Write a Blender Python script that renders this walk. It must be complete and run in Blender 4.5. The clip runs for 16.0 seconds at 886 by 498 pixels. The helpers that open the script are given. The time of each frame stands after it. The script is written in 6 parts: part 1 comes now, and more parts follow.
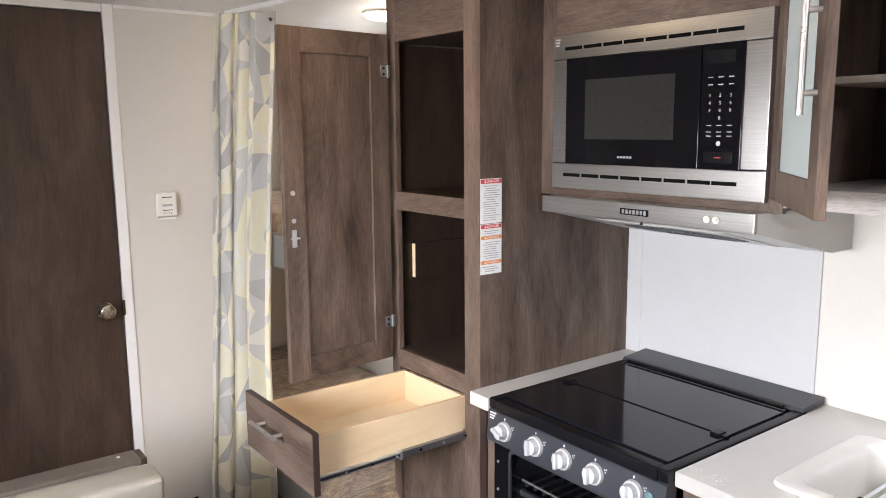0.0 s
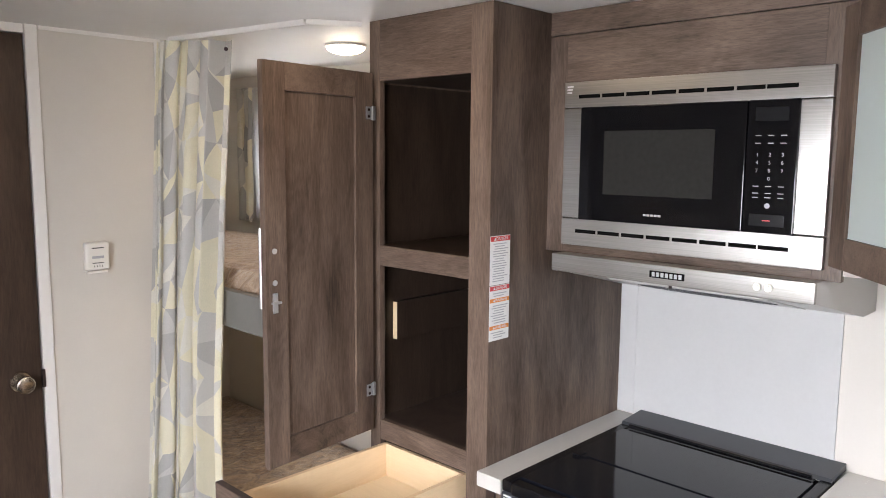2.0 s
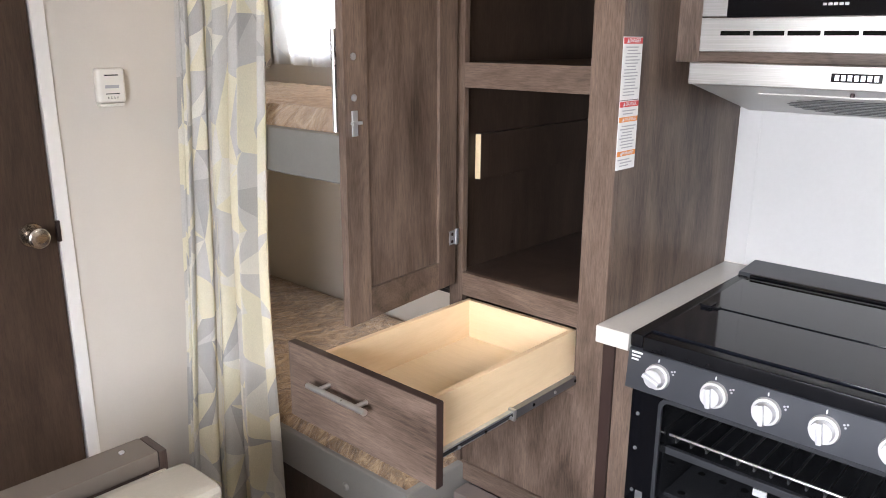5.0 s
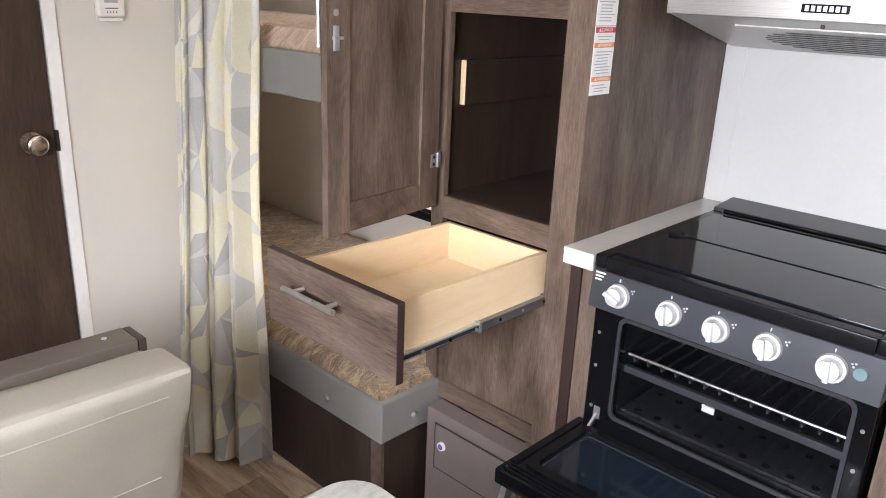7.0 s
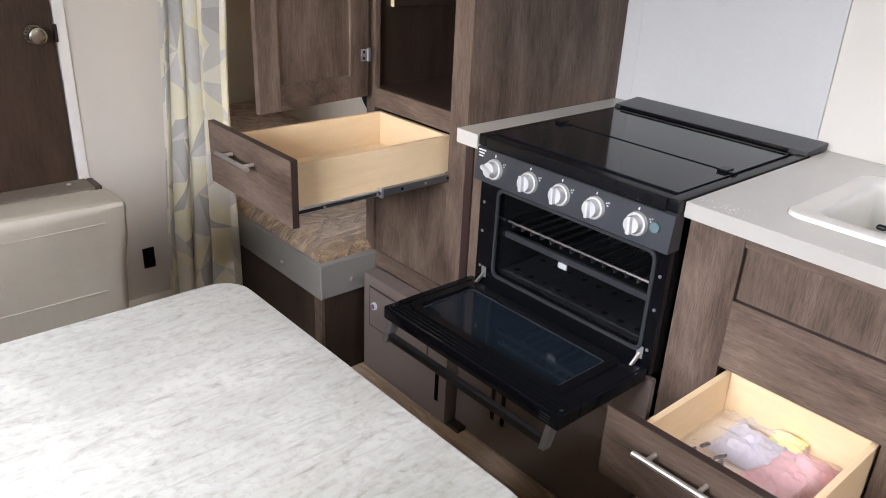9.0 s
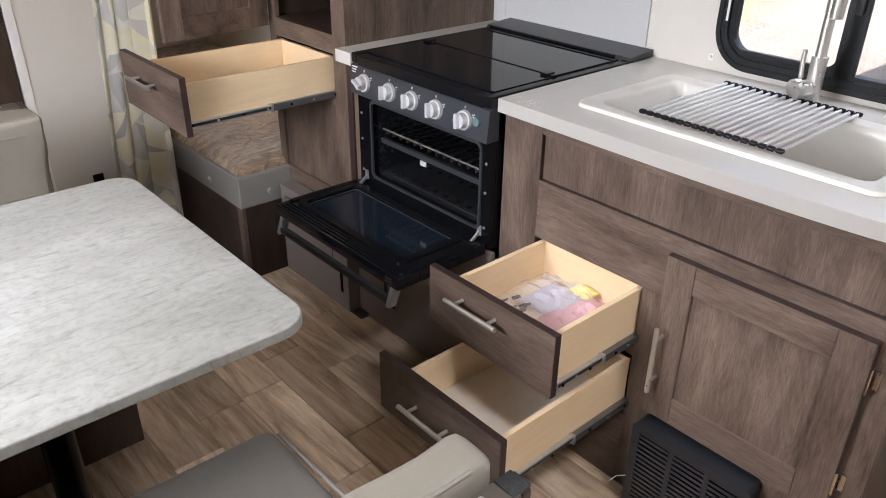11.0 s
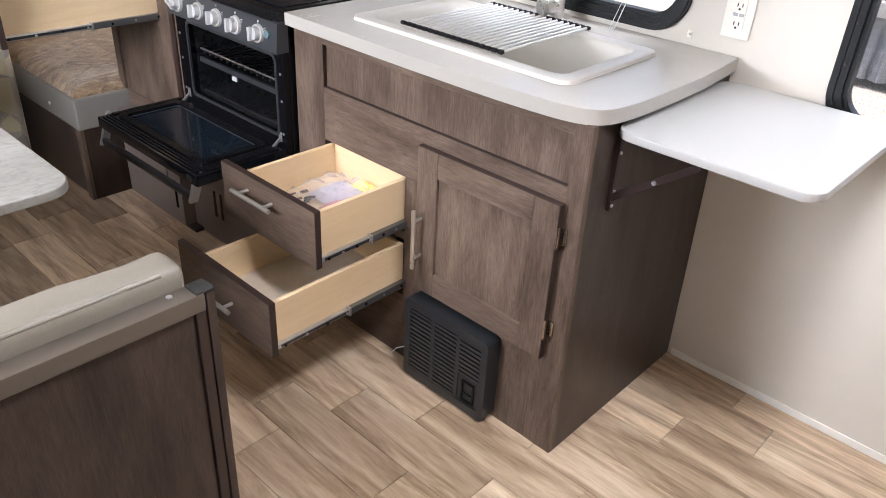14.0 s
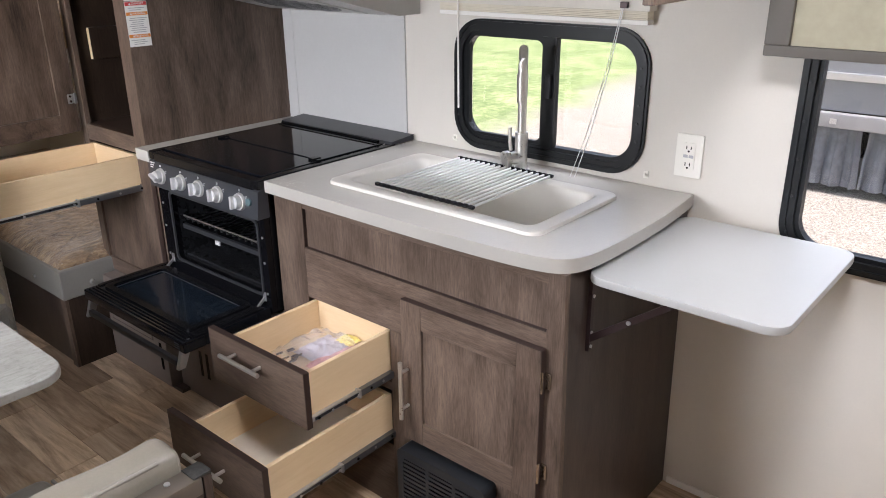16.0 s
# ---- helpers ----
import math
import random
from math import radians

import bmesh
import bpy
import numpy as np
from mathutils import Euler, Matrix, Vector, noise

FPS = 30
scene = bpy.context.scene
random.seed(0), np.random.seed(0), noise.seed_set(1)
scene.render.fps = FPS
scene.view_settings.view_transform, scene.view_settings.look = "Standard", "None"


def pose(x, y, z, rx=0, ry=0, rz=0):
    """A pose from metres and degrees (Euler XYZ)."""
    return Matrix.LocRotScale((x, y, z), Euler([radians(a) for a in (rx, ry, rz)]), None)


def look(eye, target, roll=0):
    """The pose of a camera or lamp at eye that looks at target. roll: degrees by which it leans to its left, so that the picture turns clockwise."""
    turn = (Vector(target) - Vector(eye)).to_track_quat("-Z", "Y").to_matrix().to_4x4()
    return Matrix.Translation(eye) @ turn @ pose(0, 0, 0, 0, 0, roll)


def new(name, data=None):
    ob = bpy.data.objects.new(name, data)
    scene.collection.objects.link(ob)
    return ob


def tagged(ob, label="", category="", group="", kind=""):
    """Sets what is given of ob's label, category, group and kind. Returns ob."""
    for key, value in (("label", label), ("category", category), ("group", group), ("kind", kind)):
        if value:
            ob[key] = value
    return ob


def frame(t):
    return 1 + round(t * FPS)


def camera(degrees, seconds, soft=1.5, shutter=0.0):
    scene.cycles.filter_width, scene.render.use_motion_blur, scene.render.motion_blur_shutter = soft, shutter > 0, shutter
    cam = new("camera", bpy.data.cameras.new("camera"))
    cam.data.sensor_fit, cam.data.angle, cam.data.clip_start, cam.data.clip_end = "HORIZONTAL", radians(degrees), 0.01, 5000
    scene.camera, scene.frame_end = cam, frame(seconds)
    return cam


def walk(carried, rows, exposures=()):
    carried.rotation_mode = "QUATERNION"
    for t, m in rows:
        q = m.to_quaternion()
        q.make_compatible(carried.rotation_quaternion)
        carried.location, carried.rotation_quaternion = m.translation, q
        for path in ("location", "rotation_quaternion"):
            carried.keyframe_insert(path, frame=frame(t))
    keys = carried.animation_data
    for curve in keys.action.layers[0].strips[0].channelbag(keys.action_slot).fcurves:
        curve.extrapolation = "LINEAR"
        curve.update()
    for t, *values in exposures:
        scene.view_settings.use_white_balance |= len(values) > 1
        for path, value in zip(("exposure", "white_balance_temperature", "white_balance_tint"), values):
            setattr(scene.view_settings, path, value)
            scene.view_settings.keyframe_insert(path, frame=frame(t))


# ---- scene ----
cam = camera(60.3, 16.0, 0.95)
PATH = [
    (0, (0.059, 0.049, 1.635), (1.245, 1.628, 1.323), -0.5),
    (0.5, (0.012, 0.129, 1.658), (1.282, 1.645, 1.358), -0.5),
    (1, (-0.006, 0.233, 1.681), (1.299, 1.723, 1.4), -0.3),
    (1.5, (-0.029, 0.328, 1.697), (1.333, 1.771, 1.447), 0.7),
    (2, (-0.034, 0.431, 1.697), (1.394, 1.81, 1.451), 0.5),
    (2.5, (-0.038, 0.526, 1.716), (1.406, 1.887, 1.46), -0.4),
    (3, (-0.015, 0.636, 1.706), (1.415, 2.011, 1.451), -0.3),
    (3.5, (0.012, 0.724, 1.66), (1.418, 2.115, 1.36), -0.8),
    (4, (0.012, 0.802, 1.584), (1.425, 2.164, 1.198), -0.9),
    (4.5, (0.002, 0.845, 1.521), (1.425, 2.168, 1.046), -0.4),
    (4.7, (0.003, 0.857, 1.509), (1.432, 2.162, 1.006), -0.1),
    (6.8, (0.007, 0.767, 1.433), (1.39, 2.073, 0.815), 2.0),
    (7, (0.005, 0.734, 1.435), (1.38, 2.036, 0.79), 2.4),
    (7.5, (0.017, 0.606, 1.425), (1.365, 1.907, 0.724), 3.2),
    (8, (0.013, 0.473, 1.422), (1.325, 1.791, 0.686), 3.9),
    (8.2, (0.02, 0.413, 1.423), (1.306, 1.751, 0.677), 4.2),
    (10.3, (0.06, -0.088, 1.444), (1.206, 1.266, 0.52), 0.5),
    (10.5, (0.07, -0.157, 1.447), (1.212, 1.194, 0.514), 0.3),
    (11, (0.077, -0.284, 1.461), (1.246, 1.035, 0.516), 0.7),
    (11.5, (0.083, -0.4, 1.473), (1.266, 0.898, 0.517), 0.6),
    (12, (0.108, -0.507, 1.469), (1.293, 0.774, 0.492), 0.6),
    (12.5, (0.126, -0.594, 1.454), (1.319, 0.663, 0.455), 0.7),
    (13, (0.124, -0.663, 1.443), (1.337, 0.563, 0.431), 1.6),
    (13.5, (0.122, -0.713, 1.434), (1.365, 0.474, 0.411), 3.1),
    (14, (0.127, -0.754, 1.432), (1.409, 0.394, 0.413), 3.3),
    (14.5, (0.13, -0.776, 1.449), (1.455, 0.349, 0.46), 2.7),
    (15, (0.122, -0.781, 1.471), (1.486, 0.349, 0.541), 1.5),
    (15.5, (0.111, -0.779, 1.505), (1.507, 0.392, 0.68), 0.1),
    (16, (0.105, -0.765, 1.521), (1.521, 0.443, 0.79), -0.5),
]
walk(cam, [(t, look(eye, target, roll)) for t, eye, target, roll in PATH],
     [(t, stops, 6390, 18) for t, stops in ((0, 2.24), (1, 2.08), (2.5, 2.02), (4, 2.18), (7, 2.24), (8, 2.12), (10.5, 1.66), (12.5, 1.86), (14.5, 1.94), (15.2, 1.82), (16, 1.56))])

# ---------------------------------------------------------------- light
world = bpy.data.worlds.new("sky_world")
scene.world = world
world.use_nodes = True
wn = world.node_tree
sky = wn.nodes.new("ShaderNodeTexSky")
sky.sky_type, sky.sun_disc = "NISHITA", False
sky.sun_elevation, sky.sun_rotation = radians(69), radians(195)
sky.dust_density, sky.air_density, sky.ozone_density = 6.0, 1.2, 0.6
wn.links.new(sky.outputs[0], wn.nodes["Background"].inputs[0])
wn.nodes["Background"].inputs[1].default_value = 0.10
sun_data = bpy.data.lights.new("sun", "SUN")
sun_data.energy, sun_data.angle, sun_data.color = 3.6, radians(0.6), (1.0, 0.95, 0.88)
sun = new("sun", sun_data)
sun.matrix_world = look((4, -1, 6), (4.6, 1.2, 0))


def sky_lamp(name, eye, target, w, h, power, color=(0.90, 0.96, 1.0), spread=170):
    """An area lamp that stands in for sky light, at known or added openings."""
    d = bpy.data.lights.new(name, "AREA")
    d.shape, d.size, d.size_y, d.energy, d.color = "RECTANGLE", w, h, power, color
    d.spread = radians(spread)
    ob = new(name, d)
    ob.matrix_world = look(eye, target)
    return ob


sky_lamp("daylight_dinette", (-1.05, 0.94, 1.62), (1.0, 1.25, 0.50), 1.7, 1.0, 52.0, spread=160)
# Fill for cabinet front and floor, placed in an added, unseen opening.
sky_lamp("fill_front", (-0.56, -1.62, 1.25), (1.30, 0.10, -0.10), 0.5, 0.50, 0.25, spread=150)
# Overhead fill for floor and counter, through an added, unseen roof vent.
sky_lamp("fill_roof_vent", (0.95, -0.50, 2.085), (0.95, -0.50, 0.0), 0.34, 0.34, 8.5)
sky_lamp("daylight_galley", (2.72, -0.35, 2.20), (1.55, -0.40, 0.70), 2.7, 0.7, 15.0)
sky_lamp("daylight_low_bunk", (2.045, 2.60, 0.82), (1.3, 2.8, 0.6), 0.66, 0.34, 0.8, (1.0, 0.84, 0.60))
sky_lamp("daylight_bunk", (2.35, 3.10, 1.70), (1.9, 3.10, 1.58), 1.1, 0.6, 5)

# ---------------------------------------------------------------- materials


def nodes_of(name):
    m = bpy.data.materials.new(name)
    m.use_nodes = True
    return m, m.node_tree, m.node_tree.nodes["Principled BSDF"]


def ramp(nt, fac, stops):
    r = nt.nodes.new("ShaderNodeValToRGB")
    while len(r.color_ramp.elements) < len(stops):
        r.color_ramp.elements.new(0.5)
    for e, (p, c) in zip(r.color_ramp.elements, stops):
        e.position, e.color = p, (*c, 1)
    nt.links.new(fac, r.inputs[0])
    return r.outputs[0]


def mapped(nt, scale, coord="Object", rot=(0, 0, 0)):
    c = nt.nodes.new("ShaderNodeTexCoord")
    m = nt.nodes.new("ShaderNodeMapping")
    m.inputs["Scale"].default_value = scale
    m.inputs["Rotation"].default_value = rot
    nt.links.new(c.outputs[coord], m.inputs[0])
    return m.outputs[0]


def noise_tex(nt, vec, scale, detail=4, rough=0.55, distort=0.0):
    n = nt.nodes.new("ShaderNodeTexNoise")
    n.inputs["Scale"].default_value, n.inputs["Detail"].default_value = scale, detail
    n.inputs["Roughness"].default_value, n.inputs["Distortion"].default_value = rough, distort
    nt.links.new(vec, n.inputs["Vector"])
    return n.outputs["Fac"]


def mix(nt, fac, a, b, blend="MIX"):
    m = nt.nodes.new("ShaderNodeMix")
    m.data_type, m.blend_type = "RGBA", blend
    for sock, v in ((m.inputs[0], fac), (m.inputs[6], a), (m.inputs[7], b)):
        if isinstance(v, (int, float)):
            sock.default_value = v
        elif isinstance(v, tuple):
            sock.default_value = (*v, 1)
        else:
            nt.links.new(v, sock)
    return m.outputs[2]


def bump(nt, bs, height, strength, dist=0.002):
    b = nt.nodes.new("ShaderNodeBump")
    b.inputs["Strength"].default_value, b.inputs["Distance"].default_value = strength, dist
    nt.links.new(height, b.inputs["Height"])
    nt.links.new(b.outputs[0], bs.inputs["Normal"])


def math_node(nt, op, a, b=None):
    m = nt.nodes.new("ShaderNodeMath")
    m.operation = op
    for sock, v in zip(m.inputs, (a, b)):
        if v is None:
            continue
        if isinstance(v, (int, float)):
            sock.default_value = v
        else:
            nt.links.new(v, sock)
    return m.outputs[0]


def plain(name, color, rough=0.5, metal=0.0, vary=0.08, scale=30.0, relief=0.0, coat=0.0, spec=0.5):
    """A plain coated or moulded surface with faint mottling at two scales."""
    m, nt, bs = nodes_of(name)
    v = mapped(nt, (1, 1, 1))
    a, b = noise_tex(nt, v, scale, 5), noise_tex(nt, v, scale * 0.09, 3)
    f = math_node(nt, "ADD", math_node(nt, "MULTIPLY", a, 0.5), math_node(nt, "MULTIPLY", b, 0.5))
    lo, hi = tuple(c * (1 - vary) for c in color), tuple(min(1, c * (1 + vary)) for c in color)
    nt.links.new(ramp(nt, f, ((0.3, lo), (0.7, hi))), bs.inputs["Base Color"])
    rr = nt.nodes.new("ShaderNodeMapRange")
    rr.inputs[3].default_value, rr.inputs[4].default_value = max(0.02, rough - 0.06), min(1, rough + 0.08)
    nt.links.new(f, rr.inputs[0])
    nt.links.new(rr.outputs[0], bs.inputs["Roughness"])
    bs.inputs["Metallic"].default_value = metal
    bs.inputs["Coat Weight"].default_value = coat
    bs.inputs["Specular IOR Level"].default_value = spec
    if relief:
        bump(nt, bs, a, relief, 0.001)
    return m


def wood(name, dark, light, axis, rough=0.42, grain=1.0, relief=0.12, pore=0.76):
    """Printed wood grain that runs along one axis."""
    m, nt, bs = nodes_of(name)
    k = {"x": (1, 16, 16), "y": (16, 1, 16), "z": (16, 16, 1)}[axis]
    long = tuple(4.0 * c for c in k)
    fine = noise_tex(nt, mapped(nt, long), 4.6 * grain, 8, 0.72, 0.5)
    broad = noise_tex(nt, mapped(nt, tuple(c ** 0.55 for c in k)), 2.2, 4, 0.55, 0.9)
    f = math_node(nt, "ADD", math_node(nt, "MULTIPLY", fine, 0.42), math_node(nt, "MULTIPLY", broad, 0.58))
    figure = noise_tex(nt, mapped(nt, tuple(c ** 0.62 for c in k)), 1.5, 3, 0.5, 0.7)
    lines = math_node(nt, "SINE", math_node(nt, "MULTIPLY", figure, 95.0))
    f = math_node(nt, "ADD", f, math_node(nt, "MULTIPLY", lines, 0.020))
    patch = noise_tex(nt, mapped(nt, tuple(c ** 0.3 for c in k)), 3.1, 3, 0.5, 1.5)
    f = math_node(nt, "ADD", math_node(nt, "MULTIPLY", f, 0.84), math_node(nt, "MULTIPLY", patch, 0.16))
    mid = tuple((a + b) / 2 for a, b in zip(dark, light))
    col = ramp(nt, f, ((0.33, dark), (0.5, mid), (0.67, light)))
    pores = noise_tex(nt, mapped(nt, tuple(c * 9 for c in k)), 5.0, 2, 0.5)
    p = nt.nodes.new("ShaderNodeMapRange")
    p.inputs[1].default_value, p.inputs[2].default_value = 0.36, 0.48
    p.inputs[3].default_value, p.inputs[4].default_value = pore, 1.0
    nt.links.new(pores, p.inputs[0])
    c2 = nt.nodes.new("ShaderNodeVectorMath")
    c2.operation = "SCALE"
    nt.links.new(col, c2.inputs[0])
    nt.links.new(p.outputs[0], c2.inputs["Scale"])
    nt.links.new(c2.outputs[0], bs.inputs["Base Color"])
    bs.inputs["Roughness"].default_value = rough
    bs.inputs["Specular IOR Level"].default_value = 0.3
    bump(nt, bs, fine, relief, 0.0006)
    return m


WD, WL = (0.033, 0.0205, 0.0145), (0.208, 0.147, 0.112)
wood_v = wood("wood_dark_upright", WD, WL, "z")
wood_h = wood("wood_dark_level", WD, WL, "y")
wood_x = wood("wood_dark_cross", WD, WL, "x")
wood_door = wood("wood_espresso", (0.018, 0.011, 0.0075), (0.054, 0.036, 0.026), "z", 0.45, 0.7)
# Darker copy of the cabinet wood: shade of turned-away panels put into its colour.
wood_shaded = wood("wood_dark_shaded", (0.017, 0.011, 0.009), (0.076, 0.053, 0.043), "z", 0.33)
wood_leaf = wood("wood_espresso_leaf", (0.036, 0.022, 0.015), (0.092, 0.060, 0.043), "z", 0.42, 0.7, 0.12, 0.85)
edge_dark = plain("edge_band_dark", (0.030, 0.017, 0.014), 0.4)
board_light = wood("shelf_board_grey", (0.30, 0.26, 0.23), (0.50, 0.45, 0.41), "y", 0.5)
maple = wood("drawer_maple", (0.68, 0.495, 0.295), (0.78, 0.60, 0.385), "x", 0.45, 0.22, 0.02, 0.97)
maple_y = wood("drawer_maple_cross", (0.68, 0.495, 0.295), (0.78, 0.60, 0.385), "y", 0.45, 0.22, 0.02, 0.97)
drawer_birch = wood("drawer_birch_floor", (0.72, 0.57, 0.38), (0.82, 0.67, 0.47), "y", 0.5, 0.3, 0.02, 0.97)
drawer_floor = plain("drawer_bottom_white_board", (0.66, 0.58, 0.48), 0.5)
wall_white = plain("wall_vinyl_offwhite", (0.64, 0.60, 0.54), 0.55, vary=0.02, scale=160, relief=0.12)
splash_white = plain("backsplash_white", (0.53, 0.525, 0.512), 0.37, vary=0.03, scale=90, relief=0.03)
ceil_white = plain("ceiling_white", (0.74, 0.73, 0.70), 0.5, vary=0.03, scale=120, relief=0.08)
trim_white = plain("trim_white", (0.82, 0.80, 0.76), 0.4, vary=0.02)
flap_laminate = plain("laminate_flap", (0.415, 0.412, 0.402), 0.34, vary=0.02, scale=140)
# Counter laminate darkened for its upright edge: the edge's shade is in the colour.
edge_laminate_shaded = plain("laminate_edge_shaded", (0.40, 0.380, 0.345), 0.34, vary=0.03, scale=90)
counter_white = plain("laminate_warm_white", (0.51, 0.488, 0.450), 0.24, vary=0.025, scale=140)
sink_white = plain("sink_composite", (0.62, 0.592, 0.54), 0.33, vary=0.03, coat=0.2)
black_gloss = plain("black_enamel", (0.004, 0.004, 0.005), 0.08, vary=0.2, spec=0.24)
black_satin = plain("black_satin", (0.006, 0.006, 0.007), 0.22, vary=0.2, spec=0.2)
black_frame = plain("black_window_frame", (0.008, 0.009, 0.010), 0.34, vary=0.15, spec=0.3)
black_glass = plain("black_glass", (0.006, 0.007, 0.010), 0.06, vary=0.2, spec=0.34)
charcoal = plain("charcoal_panel", (0.026, 0.027, 0.030), 0.36, vary=0.1, spec=0.4)
grille_black = plain("grille_black", (0.016, 0.018, 0.021), 0.30, vary=0.15, scale=200, relief=0.04, spec=0.5)
cavity_black = plain("oven_cavity_enamel", (0.014, 0.0145, 0.016), 0.16, vary=0.4, scale=60, spec=0.5)
rack_steel = plain("oven_rack_steel", (0.30, 0.30, 0.30), 0.32, metal=1.0, vary=0.1)
# Light grey underside colour; the side's reflection of the wall is put into it.
hood_pale = plain("hood_pale_grey", (0.50, 0.49, 0.47), 0.34, metal=0.25, vary=0.03)
chrome = plain("brushed_nickel", (0.70, 0.68, 0.65), 0.28, metal=0.92, vary=0.06, scale=120)
bright_metal = plain("zinc_plated_steel", (0.64, 0.65, 0.67), 0.30, metal=0.88, vary=0.1, scale=80)
slide_dark = plain("slide_rail_zinc", (0.26, 0.27, 0.29), 0.32, metal=0.9, vary=0.1)
bar_steel = plain("rack_bar_steel", (0.80, 0.79, 0.77), 0.34, metal=0.6, vary=0.05)
dark_metal = plain("dark_bracket_metal", (0.045, 0.028, 0.028), 0.4, metal=0.6)
knob_grey = plain("knob_silver_plastic", (0.60, 0.60, 0.61), 0.32, metal=0.45, vary=0.04)
ring_grey = plain("knob_ring", (0.50, 0.49, 0.48), 0.4, metal=0.4, vary=0.04)
white_plastic = plain("white_plastic", (0.80, 0.77, 0.70), 0.35, vary=0.03)
vinyl_grey = plain("vinyl_grey", (0.20, 0.19, 0.172), 0.45, vary=0.06, scale=140, relief=0.2)
valance_taupe = plain("valance_taupe", (0.088, 0.075, 0.062), 0.5, vary=0.06, scale=140, relief=0.1)
knob_nickel = plain("knob_nickel", (0.56, 0.51, 0.45), 0.22, metal=1.0, vary=0.06)
leather = plain("leatherette_taupe", (0.240, 0.212, 0.172), 0.42, vary=0.07, scale=220, relief=0.18)
# Seat copy of the leather: greyer, with the table's shade put into it.
leather_seat_shaded = plain("leatherette_seat_shaded", (0.165, 0.150, 0.130), 0.34, vary=0.07, scale=220, relief=0.15)
hatch_brown = plain("hatch_brown_paint", (0.175, 0.142, 0.126), 0.38, vary=0.08)
cap_taupe = plain("cap_rail_taupe", (0.105, 0.085, 0.068), 0.4, vary=0.1)
print_white = plain("print_white", (0.75, 0.75, 0.75), 0.5)
print_dark = plain("print_dark", (0.004, 0.004, 0.004), 0.8, spec=0.05)
graphite = plain("graphite_panel", (0.044, 0.047, 0.054), 0.34, metal=0.3, vary=0.06)
print_grey = plain("print_grey", (0.42, 0.42, 0.43), 0.5)
label_paper = plain("label_paper", (0.80, 0.79, 0.77), 0.45, vary=0.02)
label_red = plain("label_red", (0.62, 0.05, 0.05), 0.45)
label_orange = plain("label_orange", (0.75, 0.25, 0.04), 0.45)
foam_pale = plain("raw_wood_edge", (0.72, 0.58, 0.36), 0.6)


def steel(name):
    m, nt, bs = nodes_of(name)
    f = noise_tex(nt, mapped(nt, (4, 1.2, 260)), 3.0, 4, 0.6)
    nt.links.new(ramp(nt, f, ((0.3, (0.27, 0.257, 0.24)), (0.7, (0.36, 0.343, 0.322)))), bs.inputs["Base Color"])
    bs.inputs["Metallic"].default_value, bs.inputs["Roughness"].default_value = 1.0, 0.30
    bs.inputs["Anisotropic"].default_value = 0.6
    tan = nt.nodes.new("ShaderNodeTangent")
    tan.direction_type, tan.axis = "RADIAL", "Z"
    nt.links.new(tan.outputs[0], bs.inputs["Tangent"])
    bump(nt, bs, f, 0.03, 0.0003)
    return m


steel_brushed = steel("stainless_brushed")


def glass_mat(name, color=(1, 1, 1), rough=0.0, clear=1.0):
    m, nt, bs = nodes_of(name)
    bs.inputs["Base Color"].default_value = (*color, 1)
    bs.inputs["Transmission Weight"].default_value, bs.inputs["Roughness"].default_value = clear, rough
    bs.inputs["IOR"].default_value = 1.45
    return m


glass_clear = glass_mat("window_glass", (1.0, 1.0, 1.0))
glass_frost = glass_mat("frosted_glass", (0.74, 0.81, 0.78), 0.45, 0.5)
glass_dark = plain("oven_glass", (0.009, 0.014, 0.021), 0.05, vary=0.15)
clear_bag, _, film = nodes_of("clear_plastic_film")
film.inputs["Base Color"].default_value = (0.66, 0.63, 0.65, 1)
film.inputs["Roughness"].default_value, film.inputs["Alpha"].default_value = 0.10, 0.30
film.inputs["Specular IOR Level"].default_value = 0.8


def marble(name):
    m, nt, bs = nodes_of(name)
    v = mapped(nt, (1, 1, 1), rot=(0, 0, radians(14)))
    v2 = mapped(nt, (2.6, 9.0, 1), rot=(0, 0, radians(14)))
    streak = noise_tex(nt, v2, 5.0, 9, 0.68, 1.4)
    cloud = noise_tex(nt, v, 4.0, 5, 0.6, 0.8)
    base = ramp(nt, cloud, ((0.3, (0.262, 0.254, 0.233)), (0.7, (0.352, 0.344, 0.320))))
    s = ramp(nt, streak, ((0.32, (0.60, 0.60, 0.57)), (0.43, (0.86, 0.86, 0.84)), (0.58, (1, 1, 1)), (0.70, (0.90, 0.885, 0.86))))
    speck = ramp(nt, noise_tex(nt, v, 70, 3, 0.6), ((0.3, (0.82, 0.81, 0.79)), (0.5, (1, 1, 1))))
    c = mix(nt, 1.0, mix(nt, 1.0, base, s, "MULTIPLY"), speck, "MULTIPLY")
    nt.links.new(c, bs.inputs["Base Color"])
    bs.inputs["Roughness"].default_value = 0.33
    return m


marble_top = marble("laminate_marble")


